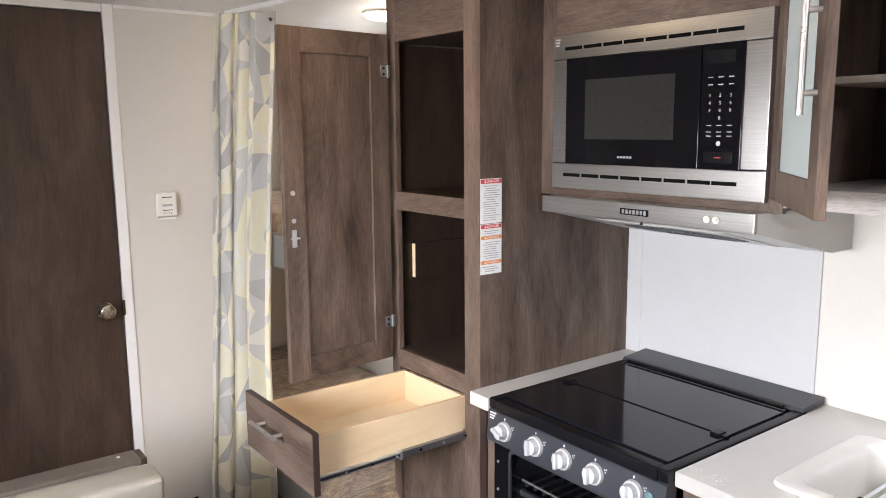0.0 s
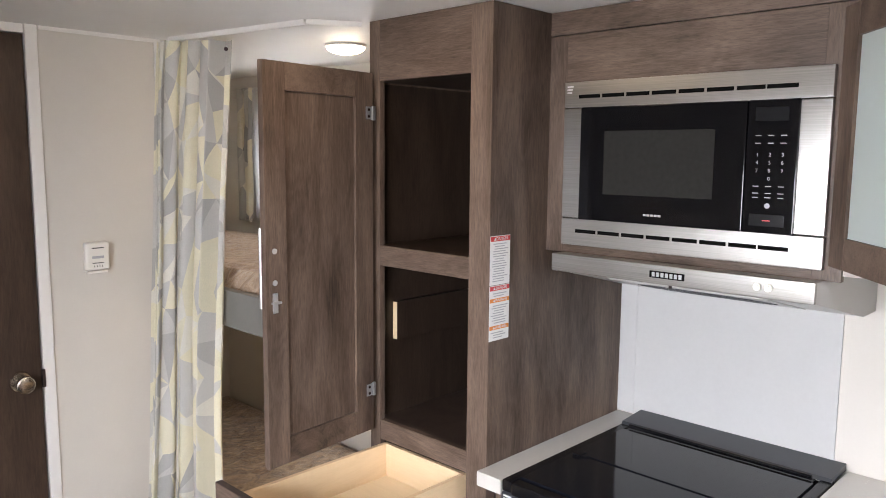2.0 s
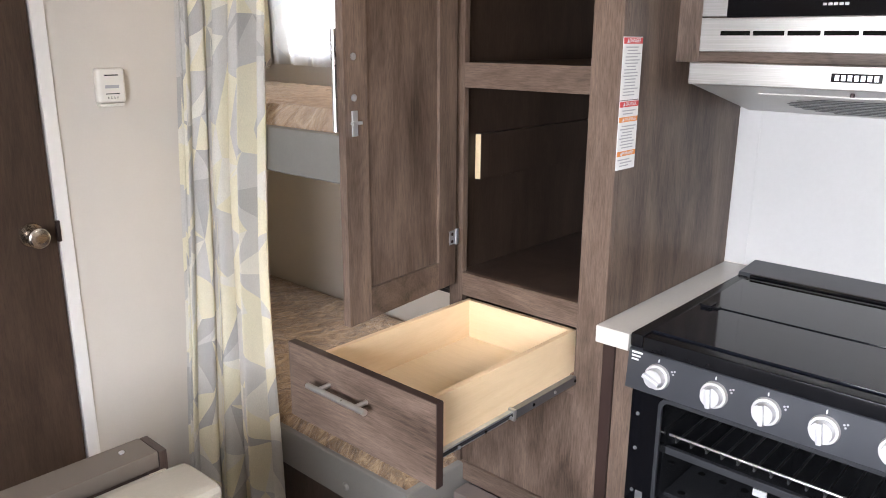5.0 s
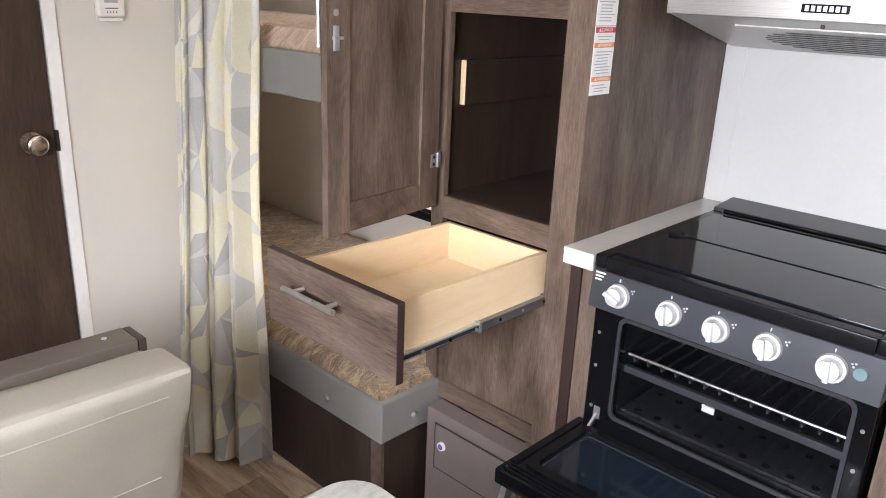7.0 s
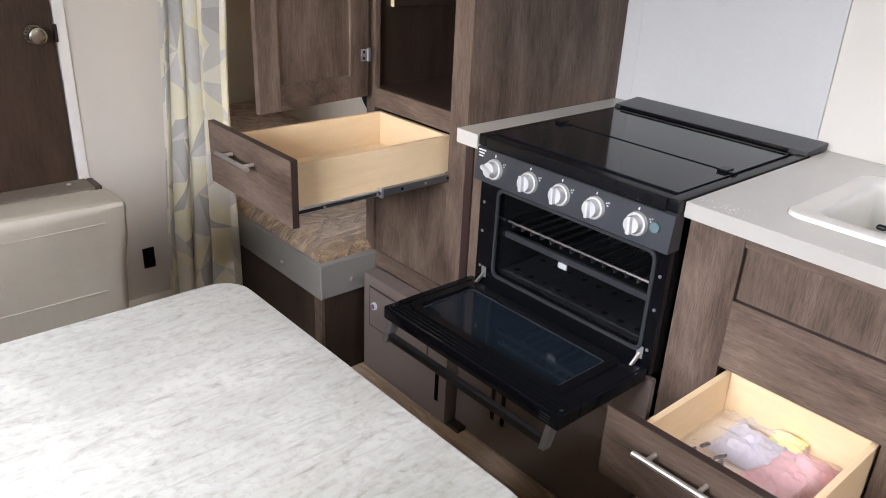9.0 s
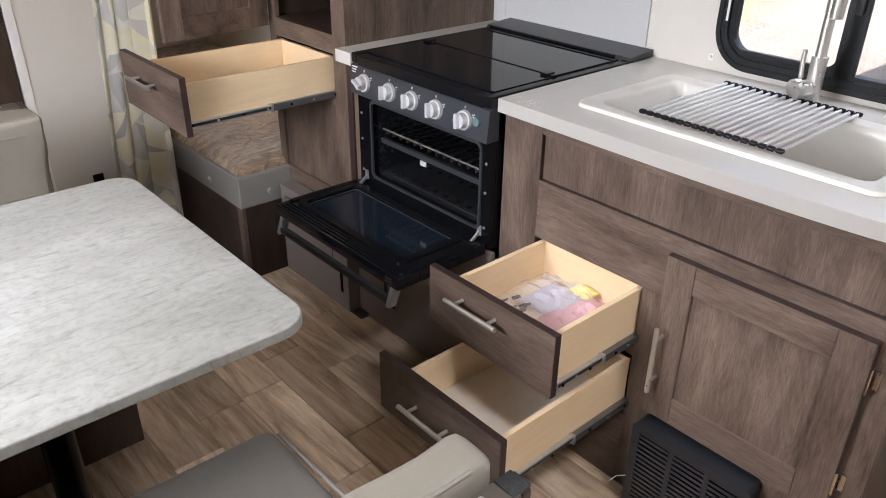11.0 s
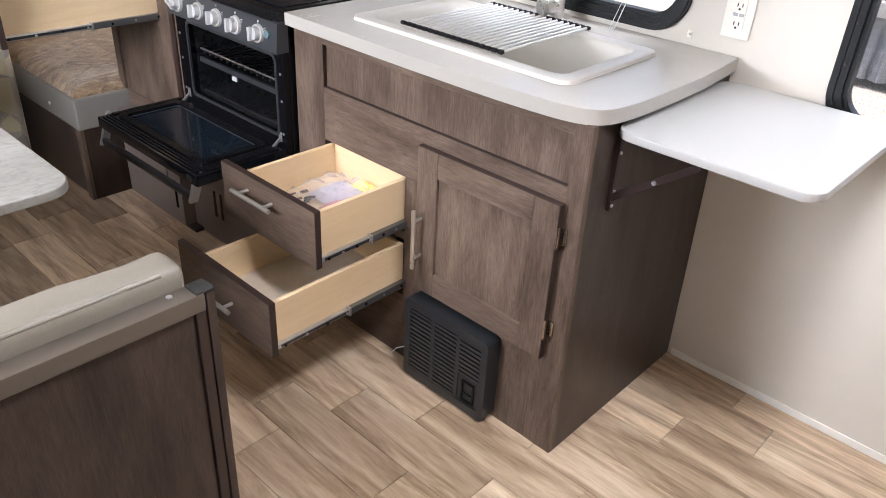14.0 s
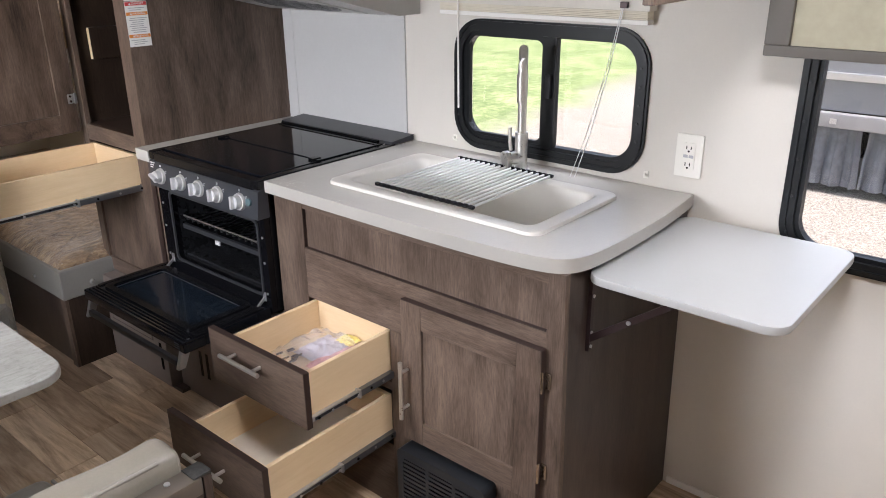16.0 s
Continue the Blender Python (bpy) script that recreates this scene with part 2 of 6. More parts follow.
def plank_mat():
    m, nt, bs = nodes_of("floor_plank_vinyl")
    info = nt.nodes.new("ShaderNodeObjectInfo")
    shift = nt.nodes.new("ShaderNodeCombineXYZ")
    nt.links.new(math_node(nt, "MULTIPLY", info.outputs["Random"], 37.0), shift.inputs[2])
    add = nt.nodes.new("ShaderNodeVectorMath")
    nt.links.new(mapped(nt, (9, 1.0, 9)), add.inputs[0])
    nt.links.new(shift.outputs[0], add.inputs[1])
    v = add.outputs[0]
    broad, fine = noise_tex(nt, v, 1.6, 5, 0.6, 1.3), noise_tex(nt, v, 9.0, 6, 0.7, 0.5)
    f = math_node(nt, "ADD", math_node(nt, "MULTIPLY", broad, 0.7), math_node(nt, "MULTIPLY", fine, 0.3))
    col = ramp(nt, f, ((0.30, (0.13, 0.086, 0.053)), (0.44, (0.33, 0.24, 0.163)), (0.56, (0.50, 0.392, 0.285)), (0.70, (0.66, 0.56, 0.45))))
    tone = ramp(nt, info.outputs["Random"], ((0.0, (0.68, 0.62, 0.58)), (0.5, (1.14, 1.09, 1.04)), (1.0, (1.52, 1.49, 1.46))))
    nt.links.new(mix(nt, 1.0, col, tone, "MULTIPLY"), bs.inputs["Base Color"])
    bs.inputs["Roughness"].default_value = 0.34
    bump(nt, bs, fine, 0.12, 0.0008)
    return m


floor_plank = plank_mat()
joint_pale = plain("floor_joint", (0.36, 0.31, 0.25), 0.6)


def curtain_mat(name="curtain_print", thin=0.0, pale=0.0):
    """Printed shards of grey and cream that meet in points, with fine pale lines."""
    m, nt, bs = nodes_of(name)
    uv = mapped(nt, (1.35, 0.95, 1), "UV", (0, 0, radians(24)))
    vo = nt.nodes.new("ShaderNodeTexVoronoi")
    vo.voronoi_dimensions, vo.feature = "2D", "F1"
    vo.inputs["Scale"].default_value = 3.1
    vo.inputs["Randomness"].default_value = 0.9
    nt.links.new(uv, vo.inputs["Vector"])
    sub = nt.nodes.new("ShaderNodeVectorMath")
    sub.operation = "SUBTRACT"
    nt.links.new(uv, sub.inputs[0])
    nt.links.new(vo.outputs["Position"], sub.inputs[1])
    sep = nt.nodes.new("ShaderNodeSeparateXYZ")
    nt.links.new(sub.outputs[0], sep.inputs[0])
    rnd = nt.nodes.new("ShaderNodeSeparateColor")
    nt.links.new(vo.outputs["Color"], rnd.inputs[0])
    ang = math_node(nt, "ARCTAN2", sep.outputs[1], sep.outputs[0])
    ang = math_node(nt, "ADD", ang, math_node(nt, "MULTIPLY", rnd.outputs[0], 6.28))
    turn = math_node(nt, "FRACT", math_node(nt, "DIVIDE", ang, 6.2832))
    wedge = math_node(nt, "FLOOR", math_node(nt, "MULTIPLY", turn, 6.0))
    key = math_node(nt, "FRACT", math_node(nt, "ADD", math_node(nt, "MULTIPLY", wedge, 0.387), math_node(nt, "MULTIPLY", rnd.outputs[1], 3.7)))
    r = nt.nodes.new("ShaderNodeValToRGB")
    r.color_ramp.interpolation = "CONSTANT"
    cols = ((0.0, (0.42, 0.41, 0.385)), (0.22, (0.75, 0.695, 0.53)), (0.46, (0.56, 0.54, 0.50)), (0.60, (0.76, 0.715, 0.585)), (0.82, (0.34, 0.335, 0.325)))
    while len(r.color_ramp.elements) < len(cols):
        r.color_ramp.elements.new(0.5)
    for e, (p, c) in zip(r.color_ramp.elements, cols):
        e.position, e.color = p, (*c, 1)
    nt.links.new(key, r.inputs[0])
    part_edge = math_node(nt, "FRACT", math_node(nt, "MULTIPLY", turn, 6.0))
    d = math_node(nt, "ABSOLUTE", math_node(nt, "SUBTRACT", part_edge, 0.5))
    rad = math_node(nt, "MULTIPLY", vo.outputs["Distance"], math_node(nt, "SUBTRACT", 0.5, d))
    v2 = nt.nodes.new("ShaderNodeTexVoronoi")
    v2.voronoi_dimensions, v2.feature = "2D", "DISTANCE_TO_EDGE"
    v2.inputs["Scale"].default_value, v2.inputs["Randomness"].default_value = 3.1, 0.9
    nt.links.new(uv, v2.inputs["Vector"])
    near = math_node(nt, "MINIMUM", math_node(nt, "MULTIPLY", rad, 1.3), v2.outputs["Distance"])
    line = math_node(nt, "LESS_THAN", near, 0.0026)
    weave = noise_tex(nt, mapped(nt, (1, 1, 1), "UV"), 420, 2)
    col = mix(nt, line, r.outputs[0], (0.72, 0.69, 0.60))
    col = mix(nt, 0.25, col, ramp(nt, weave, ((0.3, (0.6, 0.6, 0.6)), (0.7, (1, 1, 1)))), "MULTIPLY")
    # pale washes the print towards white: window glow put into the cloth's colour.
    if pale:
        col = mix(nt, pale, col, (0.86, 0.85, 0.82))
    nt.links.new(col, bs.inputs["Base Color"])
    bs.inputs["Roughness"].default_value = 0.85
    bs.inputs["Sheen Weight"].default_value = 0.2
    if thin:
        tr = nt.nodes.new("ShaderNodeBsdfTranslucent")
        nt.links.new(col, tr.inputs[0])
        mx = nt.nodes.new("ShaderNodeMixShader")
        mx.inputs[0].default_value = thin
        nt.links.new(bs.outputs[0], mx.inputs[1])
        nt.links.new(tr.outputs[0], mx.inputs[2])
        nt.links.new(mx.outputs[0], nt.nodes["Material Output"].inputs[0])
    return m


curtain_print = curtain_mat("curtain_print", 0.2)
curtain_backlit = curtain_mat("curtain_print_backlit", 0.8, 0.75)


def fabric(name, color):
    """Woven cloth that lets a little light through."""
    m, nt, bs = nodes_of(name)
    v = mapped(nt, (1, 1, 1))
    weave, fade = noise_tex(nt, mapped(nt, (1, 1, 0.4)), 520, 3, 0.7), noise_tex(nt, v, 9, 3)
    col = mix(nt, 0.4, color, ramp(nt, weave, ((0.3, tuple(c * 0.72 for c in color)), (0.7, tuple(min(1, c * 1.15) for c in color)))))
    col = mix(nt, 0.25, col, ramp(nt, fade, ((0.3, (0.8, 0.8, 0.8)), (0.7, (1, 1, 1)))), "MULTIPLY")
    nt.links.new(col, bs.inputs["Base Color"])
    bs.inputs["Roughness"].default_value, bs.inputs["Sheen Weight"].default_value = 0.85, 0.2
    bump(nt, bs, weave, 0.15, 0.0006)
    tr = nt.nodes.new("ShaderNodeBsdfTranslucent")
    nt.links.new(col, tr.inputs[0])
    mx = nt.nodes.new("ShaderNodeMixShader")
    mx.inputs[0].default_value = 0.22
    nt.links.new(bs.outputs[0], mx.inputs[1])
    nt.links.new(tr.outputs[0], mx.inputs[2])
    nt.links.new(mx.outputs[0], nt.nodes["Material Output"].inputs[0])
    return m


def fur_mat(name, a, b, c):
    m, nt, bs = nodes_of(name)
    v = mapped(nt, (1, 1.6, 1))
    broad, fine = noise_tex(nt, v, 9, 6, 0.65, 2.2), noise_tex(nt, v, 120, 4, 0.7, 1.0)
    f = math_node(nt, "ADD", math_node(nt, "MULTIPLY", broad, 0.72), math_node(nt, "MULTIPLY", fine, 0.28))
    nt.links.new(ramp(nt, f, ((0.34, a), (0.5, b), (0.66, c))), bs.inputs["Base Color"])
    bs.inputs["Roughness"].default_value = 0.95
    bs.inputs["Sheen Weight"].default_value = 0.4
    bump(nt, bs, f, 0.9, 0.012)
    return m


fur_brown = fur_mat("plush_brown", (0.052, 0.029, 0.013), (0.22, 0.135, 0.068), (0.50, 0.35, 0.195))
fur_tan = fur_mat("plush_tan", (0.20, 0.11, 0.058), (0.40, 0.27, 0.16), (0.56, 0.42, 0.28))


def glow(name, color, strength):
    m, nt, bs = nodes_of(name)
    bs.inputs["Base Color"].default_value = (0.85, 0.83, 0.78, 1)
    bs.inputs["Emission Color"].default_value, bs.inputs["Emission Strength"].default_value = (*color, 1), strength
    return m


lamp_glow = glow("lamp_diffuser", (1.0, 0.80, 0.52), 12.0)

# ---------------------------------------------------------------- mesh tools


def bevel_all(bm, w, seg=2):
    if w > 0:
        bmesh.ops.bevel(bm, geom=bm.edges[:], offset=w, segments=seg, affect="EDGES", profile=0.6, clamp_overlap=True)


def add_box(bm, x0, x1, y0, y1, z0, z1, w=0.0, seg=2):
    """One bevelled box into bm."""
    b = bmesh.new()
    bmesh.ops.create_cube(b, size=1, matrix=Matrix.Translation(((x0 + x1) / 2, (y0 + y1) / 2, (z0 + z1) / 2)) @ Matrix.Diagonal((abs(x1 - x0), abs(y1 - y0), abs(z1 - z0), 1)))
    bevel_all(b, w, seg)
    tmp = bpy.data.meshes.new("tmp")
    b.to_mesh(tmp)
    b.free()
    bm.from_mesh(tmp)
    bpy.data.meshes.remove(tmp)
    return bm


def box(x0, x1, y0, y1, z0, z1, w=0.0015, seg=2):
    return add_box(bmesh.new(), x0, x1, y0, y1, z0, z1, w, seg)


def boxes(*rows, w=0.0015):
    bm = bmesh.new()
    for r in rows:
        add_box(bm, *r, w)
    return bm


def rod(bm, a, b, r, n=14, r2=None):
    """A round bar from a to b."""
    a, b = Vector(a), Vector(b)
    d = b - a
    m = Matrix.Translation((a + b) / 2) @ d.to_track_quat("Z", "Y").to_matrix().to_4x4()
    bmesh.ops.create_cone(bm, cap_ends=True, segments=n, radius1=r, radius2=r if r2 is None else r2, depth=d.length, matrix=m)
    return bm


def pipe(points, r, n=12):
    """A tube through points, with round joints."""
    bm = bmesh.new()
    pts = [Vector(p) for p in points]
    rings = []
    up = Vector((0.13, 0.31, 0.94))
    for i, p in enumerate(pts):
        d = (pts[min(i + 1, len(pts) - 1)] - pts[max(i - 1, 0)]).normalized()
        side = d.cross(up).normalized()
        top = side.cross(d).normalized()
        rings.append([bm.verts.new(p + r * (math.cos(6.28319 * k / n) * side + math.sin(6.28319 * k / n) * top)) for k in range(n)])
    for p, q in zip(rings, rings[1:]):
        for k in range(n):
            bm.faces.new((p[k], p[(k + 1) % n], q[(k + 1) % n], q[k]))
    bm.faces.new(rings[0][::-1])
    bm.faces.new(rings[-1])
    bmesh.ops.recalc_face_normals(bm, faces=bm.faces[:])
    return bm


def slab(outline, z0, z1, w=0.004, seg=2):
    """A plate with the given outline in plan, its rims rounded."""
    bm = bmesh.new()
    f = bm.faces.new([bm.verts.new((x, y, z0)) for x, y in outline])
    ext = bmesh.ops.extrude_face_region(bm, geom=[f])
    bmesh.ops.translate(bm, verts=[v for v in ext["geom"] if isinstance(v, bmesh.types.BMVert)], vec=(0, 0, z1 - z0))
    bmesh.ops.recalc_face_normals(bm, faces=bm.faces[:])
    if w:
        rims = [e for e in bm.edges if abs(e.verts[0].co.z - e.verts[1].co.z) < 1e-6]
        bmesh.ops.bevel(bm, geom=rims, offset=w, segments=seg, affect="EDGES", profile=0.6, clamp_overlap=True)
    return bm


def round_rect(x0, x1, y0, y1, r, n=6):
    pts = []
    for cx, cy, a0 in ((x1 - r, y1 - r, 0), (x0 + r, y1 - r, 90), (x0 + r, y0 + r, 180), (x1 - r, y0 + r, 270)):
        for k in range(n + 1):
            a = radians(a0 + 90 * k / n)
            pts.append((cx + r * math.cos(a), cy + r * math.sin(a)))
    return pts


def ring_bm(outer, inner, lo, hi, to3):
    """A frame between two outlines with as many points each; to3 lays (u, v, depth) in the world."""
    bm = bmesh.new()
    n = len(outer)
    vs = [[bm.verts.new(to3(u, v, d)) for u, v in o] for o, d in ((outer, lo), (outer, hi), (inner, hi), (inner, lo))]
    for a, b in zip(vs, vs[1:] + vs[:1]):
        for k in range(n):
            bm.faces.new((a[k], a[(k + 1) % n], b[(k + 1) % n], b[k]))
    bmesh.ops.recalc_face_normals(bm, faces=bm.faces[:])
    return bm


def plate_bm(outline, lo, hi, to3):
    bm = bmesh.new()
    a = [bm.verts.new(to3(u, v, lo)) for u, v in outline]
    b = [bm.verts.new(to3(u, v, hi)) for u, v in outline]
    bm.faces.new(a), bm.faces.new(b)
    for k in range(len(a)):
        bm.faces.new((a[k], a[(k + 1) % len(a)], b[(k + 1) % len(a)], b[k]))
    bmesh.ops.recalc_face_normals(bm, faces=bm.faces[:])
    return bm


def thing(name, base, label, category, group="", kind=""):
    ob = new(name)
    ob.empty_display_size = 0.05
    ob.matrix_world = Matrix.Translation(base)
    ob["base"] = [float(c) for c in base]
    return tagged(ob, label, category, group, kind)


def even_normals(me):
    """Corner normals weighted by area, so that flat faces stay flat up to their rounded edges."""
    around = {}
    for p in me.polygons:
        n = p.normal.copy()
        for v in p.vertices:
            around.setdefault(v, []).append((n, p.area))
    out = []
    for p in me.polygons:
        for v in p.vertices:
            t = Vector((0, 0, 0))
            for n, a in around[v]:
                if n.dot(p.normal) > 0.7:
                    t += n * a
            out.append(t.normalized() if t.length > 0 else p.normal.copy())
    me.normals_split_custom_set(out)


def part(name, bm, material, parent=None, label="", smooth=True, m=None):
    """bm, in world places (or moved there by m), as one mesh under parent."""
    if m is not None:
        bm.transform(m)
        if m.determinant() < 0:
            bmesh.ops.reverse_faces(bm, faces=bm.faces[:])
    me = bpy.data.meshes.new(name)
    bm.to_mesh(me)
    bm.free()
    me.materials.append(material)
    if smooth:
        me.shade_smooth()
        me.set_sharp_from_angle(angle=radians(35))
        if len(me.polygons) < 1500:
            even_normals(me)
    ob = new(name, me)
    if parent is not None:
        ob.parent = parent
        root = parent
        while root.parent is not None:
            root = root.parent
        base = Vector(root["base"]) if "base" in root else Vector((0, 0, 0))
        if parent is root:
            ob.matrix_parent_inverse = Matrix.Translation(-base)
    return tagged(ob, label)


def solid(name, bm, material, label, category, kind="", group=""):
    return tagged(part(name, bm, material), label, category, group, kind)


def words(text, size, m, material, parent, name="lettering", depth=0.0004):
    cu = bpy.data.curves.new(name, "FONT")
    cu.body, cu.size, cu.extrude, cu.align_x, cu.align_y = text, size, depth, "CENTER", "CENTER"
    tmp = bpy.data.objects.new("tmp_text", cu)
    scene.collection.objects.link(tmp)
    bpy.context.view_layer.update()
    me = bpy.data.meshes.new_from_object(tmp.evaluated_get(bpy.context.evaluated_depsgraph_get()))
    bpy.data.objects.remove(tmp)
    bm = bmesh.new()
    bm.from_mesh(me)
    return part(name, bm, material, parent, m=m, smooth=False)

# ---------------------------------------------------------------- structure
XL, XR, YB, YF, ZC = -0.58, 2.0, 3.95, -2.8, 2.06
YR = 2.87


def wall_with_holes(name, axis, at, thick, u0, u1, z0, z1, holes, material, label):
    """A wall across axis with openings (u0, u1, z0, z1) cut through it."""
    bm = bmesh.new()
    us = sorted({u0, u1, *[h[0] for h in holes], *[h[1] for h in holes]})
    for a, b in zip(us, us[1:]):
        cuts = sorted((h[2], h[3]) for h in holes if h[0] <= a and h[1] >= b)
        z = z0
        for c0, c1 in cuts + [(z1, z1)]:
            if c0 > z:
                r = (at, at + thick, a, b, z, c0) if axis == "x" else (a, b, at, at + thick, z, c0)
                add_box(bm, *r)
            z = max(z, c1)
    bmesh.ops.remove_doubles(bm, verts=bm.verts[:], dist=1e-5)
    return solid(name, bm, material, label, "wall", "structure")


W1 = (0.158, 0.762, 0.958, 1.300)
W2 = (-1.55, -0.272, 0.825, 1.46)
W3 = (2.62, 3.56, 1.42, 1.92)
W5 = (2.25, 2.95, 0.62, 1.02)
W4 = (0.50, 1.54, 0.98, 1.62)
# W6 is an added, unseen opening that holds the front fill lamp.
W6 = (-1.92, -1.32, 0.94, 1.56)
wall_with_holes("wall_kitchen", "x", XR, 0.05, YF, YB, -0.02, ZC + 0.02, [W1, W2, W3, W5], wall_white, "off-white vinyl wall behind sink and stove")
wall_with_holes("wall_dinette", "x", XL - 0.05, 0.05, YF, YB, -0.02, ZC + 0.02, [W4, W6], wall_white, "off-white vinyl wall beside the dinette")
# The opening in this wall is added out of view to let light in.
wall_with_holes("wall_front", "y", YF - 0.05, 0.05, XL - 0.05, XR + 0.05, -0.02, ZC + 0.02, [(0.45, 1.05, 1.18, 1.52)], wall_white, "off-white vinyl wall behind the living area")
solid("wall_back", box(XL - 0.05, XR + 0.05, YB, YB + 0.05, -0.02, ZC + 0.02, 0), wall_white, "off-white end wall of the bunk room", "wall", "structure")
DX0, DX1 = 0.12, 0.752
wall_with_holes("wall_partition", "y", YR, 0.035, XL, 1.150, 0.0, ZC, [(DX0, DX1, -0.01, ZC + 0.01)], wall_white, "off-white partition wall with a thermostat")
solid("wall_bunk_return", box(1.115, 1.150, YR + 0.035, YB, 0, ZC, 0), wall_white, "off-white wall closing the bunk room", "wall", "structure")
# Ceiling opening cut for the added roof vent.
VENT = (0.77, 1.13, -0.68, -0.32)
solid("ceiling", boxes((XL - 0.05, XR + 0.05, YF - 0.05, VENT[2], ZC, ZC + 0.04), (XL - 0.05, XR + 0.05, VENT[3], YB + 0.05, ZC, ZC + 0.04), (XL - 0.05, VENT[0], VENT[2], VENT[3], ZC, ZC + 0.04), (VENT[1], XR + 0.05, VENT[2], VENT[3], ZC, ZC + 0.04), w=0), ceil_white, "smooth white ceiling panel", "ceiling", "structure")
solid("trim_partition_end", boxes((1.132, 1.156, YR - 0.006, YR, 0.0, ZC)), trim_white, "white corner trim on the partition end", "trim", "structure")
solid("trim_ceiling_partition", box(DX1 + 0.03, 1.150, YR - 0.005, YR, ZC - 0.012, ZC), trim_white, "thin white cove trim under ceiling", "trim", "structure")
solid("baseboard_kitchen", box(XR - 0.006, XR, YF, -0.04, 0.0, 0.022), trim_white, "low white strip along the wall foot", "baseboard", "structure")
solid("baseboard_partition", box(DX1 + 0.03, 1.150, YR - 0.006, YR, 0.0, 0.03), trim_white, "low white strip along partition foot", "baseboard", "structure")

# interior door, closed
door = thing("door_1", (0.42, YR, 0), "closed espresso wood-grain interior door with a nickel knob", "door", kind="structure")
part("door_leaf", box(DX0 + 0.012, DX1 - 0.012, YR - 0.004, YR + 0.03, 0.012, 2.030, 0.002), wood_leaf, door)
part("jamb", boxes((DX1 - 0.008, DX1 + 0.026, YR - 0.010, YR + 0.04, 0, ZC), w=0.003), trim_white, door, "white door jamb trim")
part("jamb", boxes((DX0 - 0.026, DX0 + 0.008, YR - 0.010, YR + 0.04, 0, ZC), w=0.003), trim_white, door)
part("head_trim", box(DX0, DX1 - 0.008, YR + 0.002, YR + 0.036, 2.034, ZC, 0.001), trim_white, door, "white strip above the door")
KX, KZ = 0.680, 1.014
kb = rod(bmesh.new(), (KX, YR - 0.004, KZ), (KX, YR - 0.012, KZ), 0.032, 28, 0.029)
kn = part("door_knob", kb, knob_nickel, door, "brushed nickel round knob")
kb = rod(bmesh.new(), (KX, YR - 0.012, KZ), (KX, YR - 0.036, KZ), 0.011, 20)
for d0, d1, r0, r1 in ((0.034, 0.040, 0.014, 0.022), (0.040, 0.050, 0.022, 0.0265), (0.050, 0.058, 0.0265, 0.0255), (0.058, 0.064, 0.0255, 0.019), (0.064, 0.066, 0.019, 0.010)):
    rod(kb, (KX, YR - d0, KZ), (KX, YR - d1, KZ), r0, 28, r1)
part("grip", kb, knob_nickel, kn)
part("strike_plate", box(DX1 - 0.014, DX1 - 0.004, YR - 0.016, YR - 0.004, KZ - 0.028, KZ + 0.028, 0.003), edge_dark, door, "dark latch plate")

# windows


def window(name, hole, r, mull, label, glass_inset=0.012):
    y0, y1, z0, z1 = hole
    w = thing(name, (XR, (y0 + y1) / 2, z0), label, "window", kind="structure")
    to3 = lambda u, v, d: (XR + d, u, v)
    f = 0.028
    outer, mid = round_rect(y0 - f, y1 + f, z0 - f, z1 + f, r + f, 8), round_rect(y0 + 0.004, y1 - 0.004, z0 + 0.004, z1 - 0.004, r, 8)
    inner = round_rect(y0 + 0.015, y1 - 0.015, z0 + 0.015, z1 - 0.015, r - 0.010, 8)
    part("window_frame", ring_bm(outer, mid, -0.010, 0.0, to3), black_frame, w, "black rounded aluminium frame")
    part("inner_frame", ring_bm(mid, inner, 0.0, 0.030, to3), black_frame, w)
    lip = ring_bm(round_rect(y0 - f + 0.006, y1 + f - 0.006, z0 - f + 0.006, z1 + f - 0.006, r + f - 0.006, 8), round_rect(y0 - 0.012, y1 + 0.012, z0 - 0.012, z1 + 0.012, r + 0.012, 8), -0.0145, -0.010, to3)
    part("frame_lip", lip, black_frame, w)
    g = part("pane", plate_bm(inner, 0.018, 0.022, to3), glass_clear, w, "clear glass pane")
    g.visible_shadow = False
    if mull:
        part("mullion", boxes((XR - 0.004, XR + 0.032, mull - 0.012, mull + 0.028, z0 + 0.012, z1 - 0.012), (XR - 0.008, XR + 0.01, mull - 0.022, mull - 0.012, z0 + 0.012, z1 - 0.012), w=0.002), black_frame, w)
        sash_o = round_rect(mull + 0.012, y1 - 0.010, z0 + 0.010, z1 - 0.010, 0.030, 6)
        sash_i = round_rect(mull + 0.028, y1 - 0.024, z0 + 0.024, z1 - 0.024, 0.026, 6)
        part("sash", ring_bm(sash_o, sash_i, 0.002, 0.016, to3), black_frame, w, "black sliding sash frame")
        part("latch", boxes((XR - 0.02, XR - 0.004, mull - 0.012, mull + 0.006, (z0 + z1) / 2 - 0.012, (z0 + z1) / 2 + 0.055), w=0.003), charcoal, w, "grey sash latch")
    n = 7
    for k in range(n):
        zz = z0 + (z1 - z0) * (k + 0.5) / n
        for yy in (y0 - 0.006, y1 + 0.006):
            part("screw", rod(bmesh.new(), (XR - 0.0165, yy, zz), (XR - 0.014, yy, zz), 0.0035, 10), charcoal, w)
    return w


window("window_1", W1, 0.075, 0.440, "black framed sliding window above the sink")
window("window_2", W2, 0.075, 0, "large black framed window over fold-down counter")
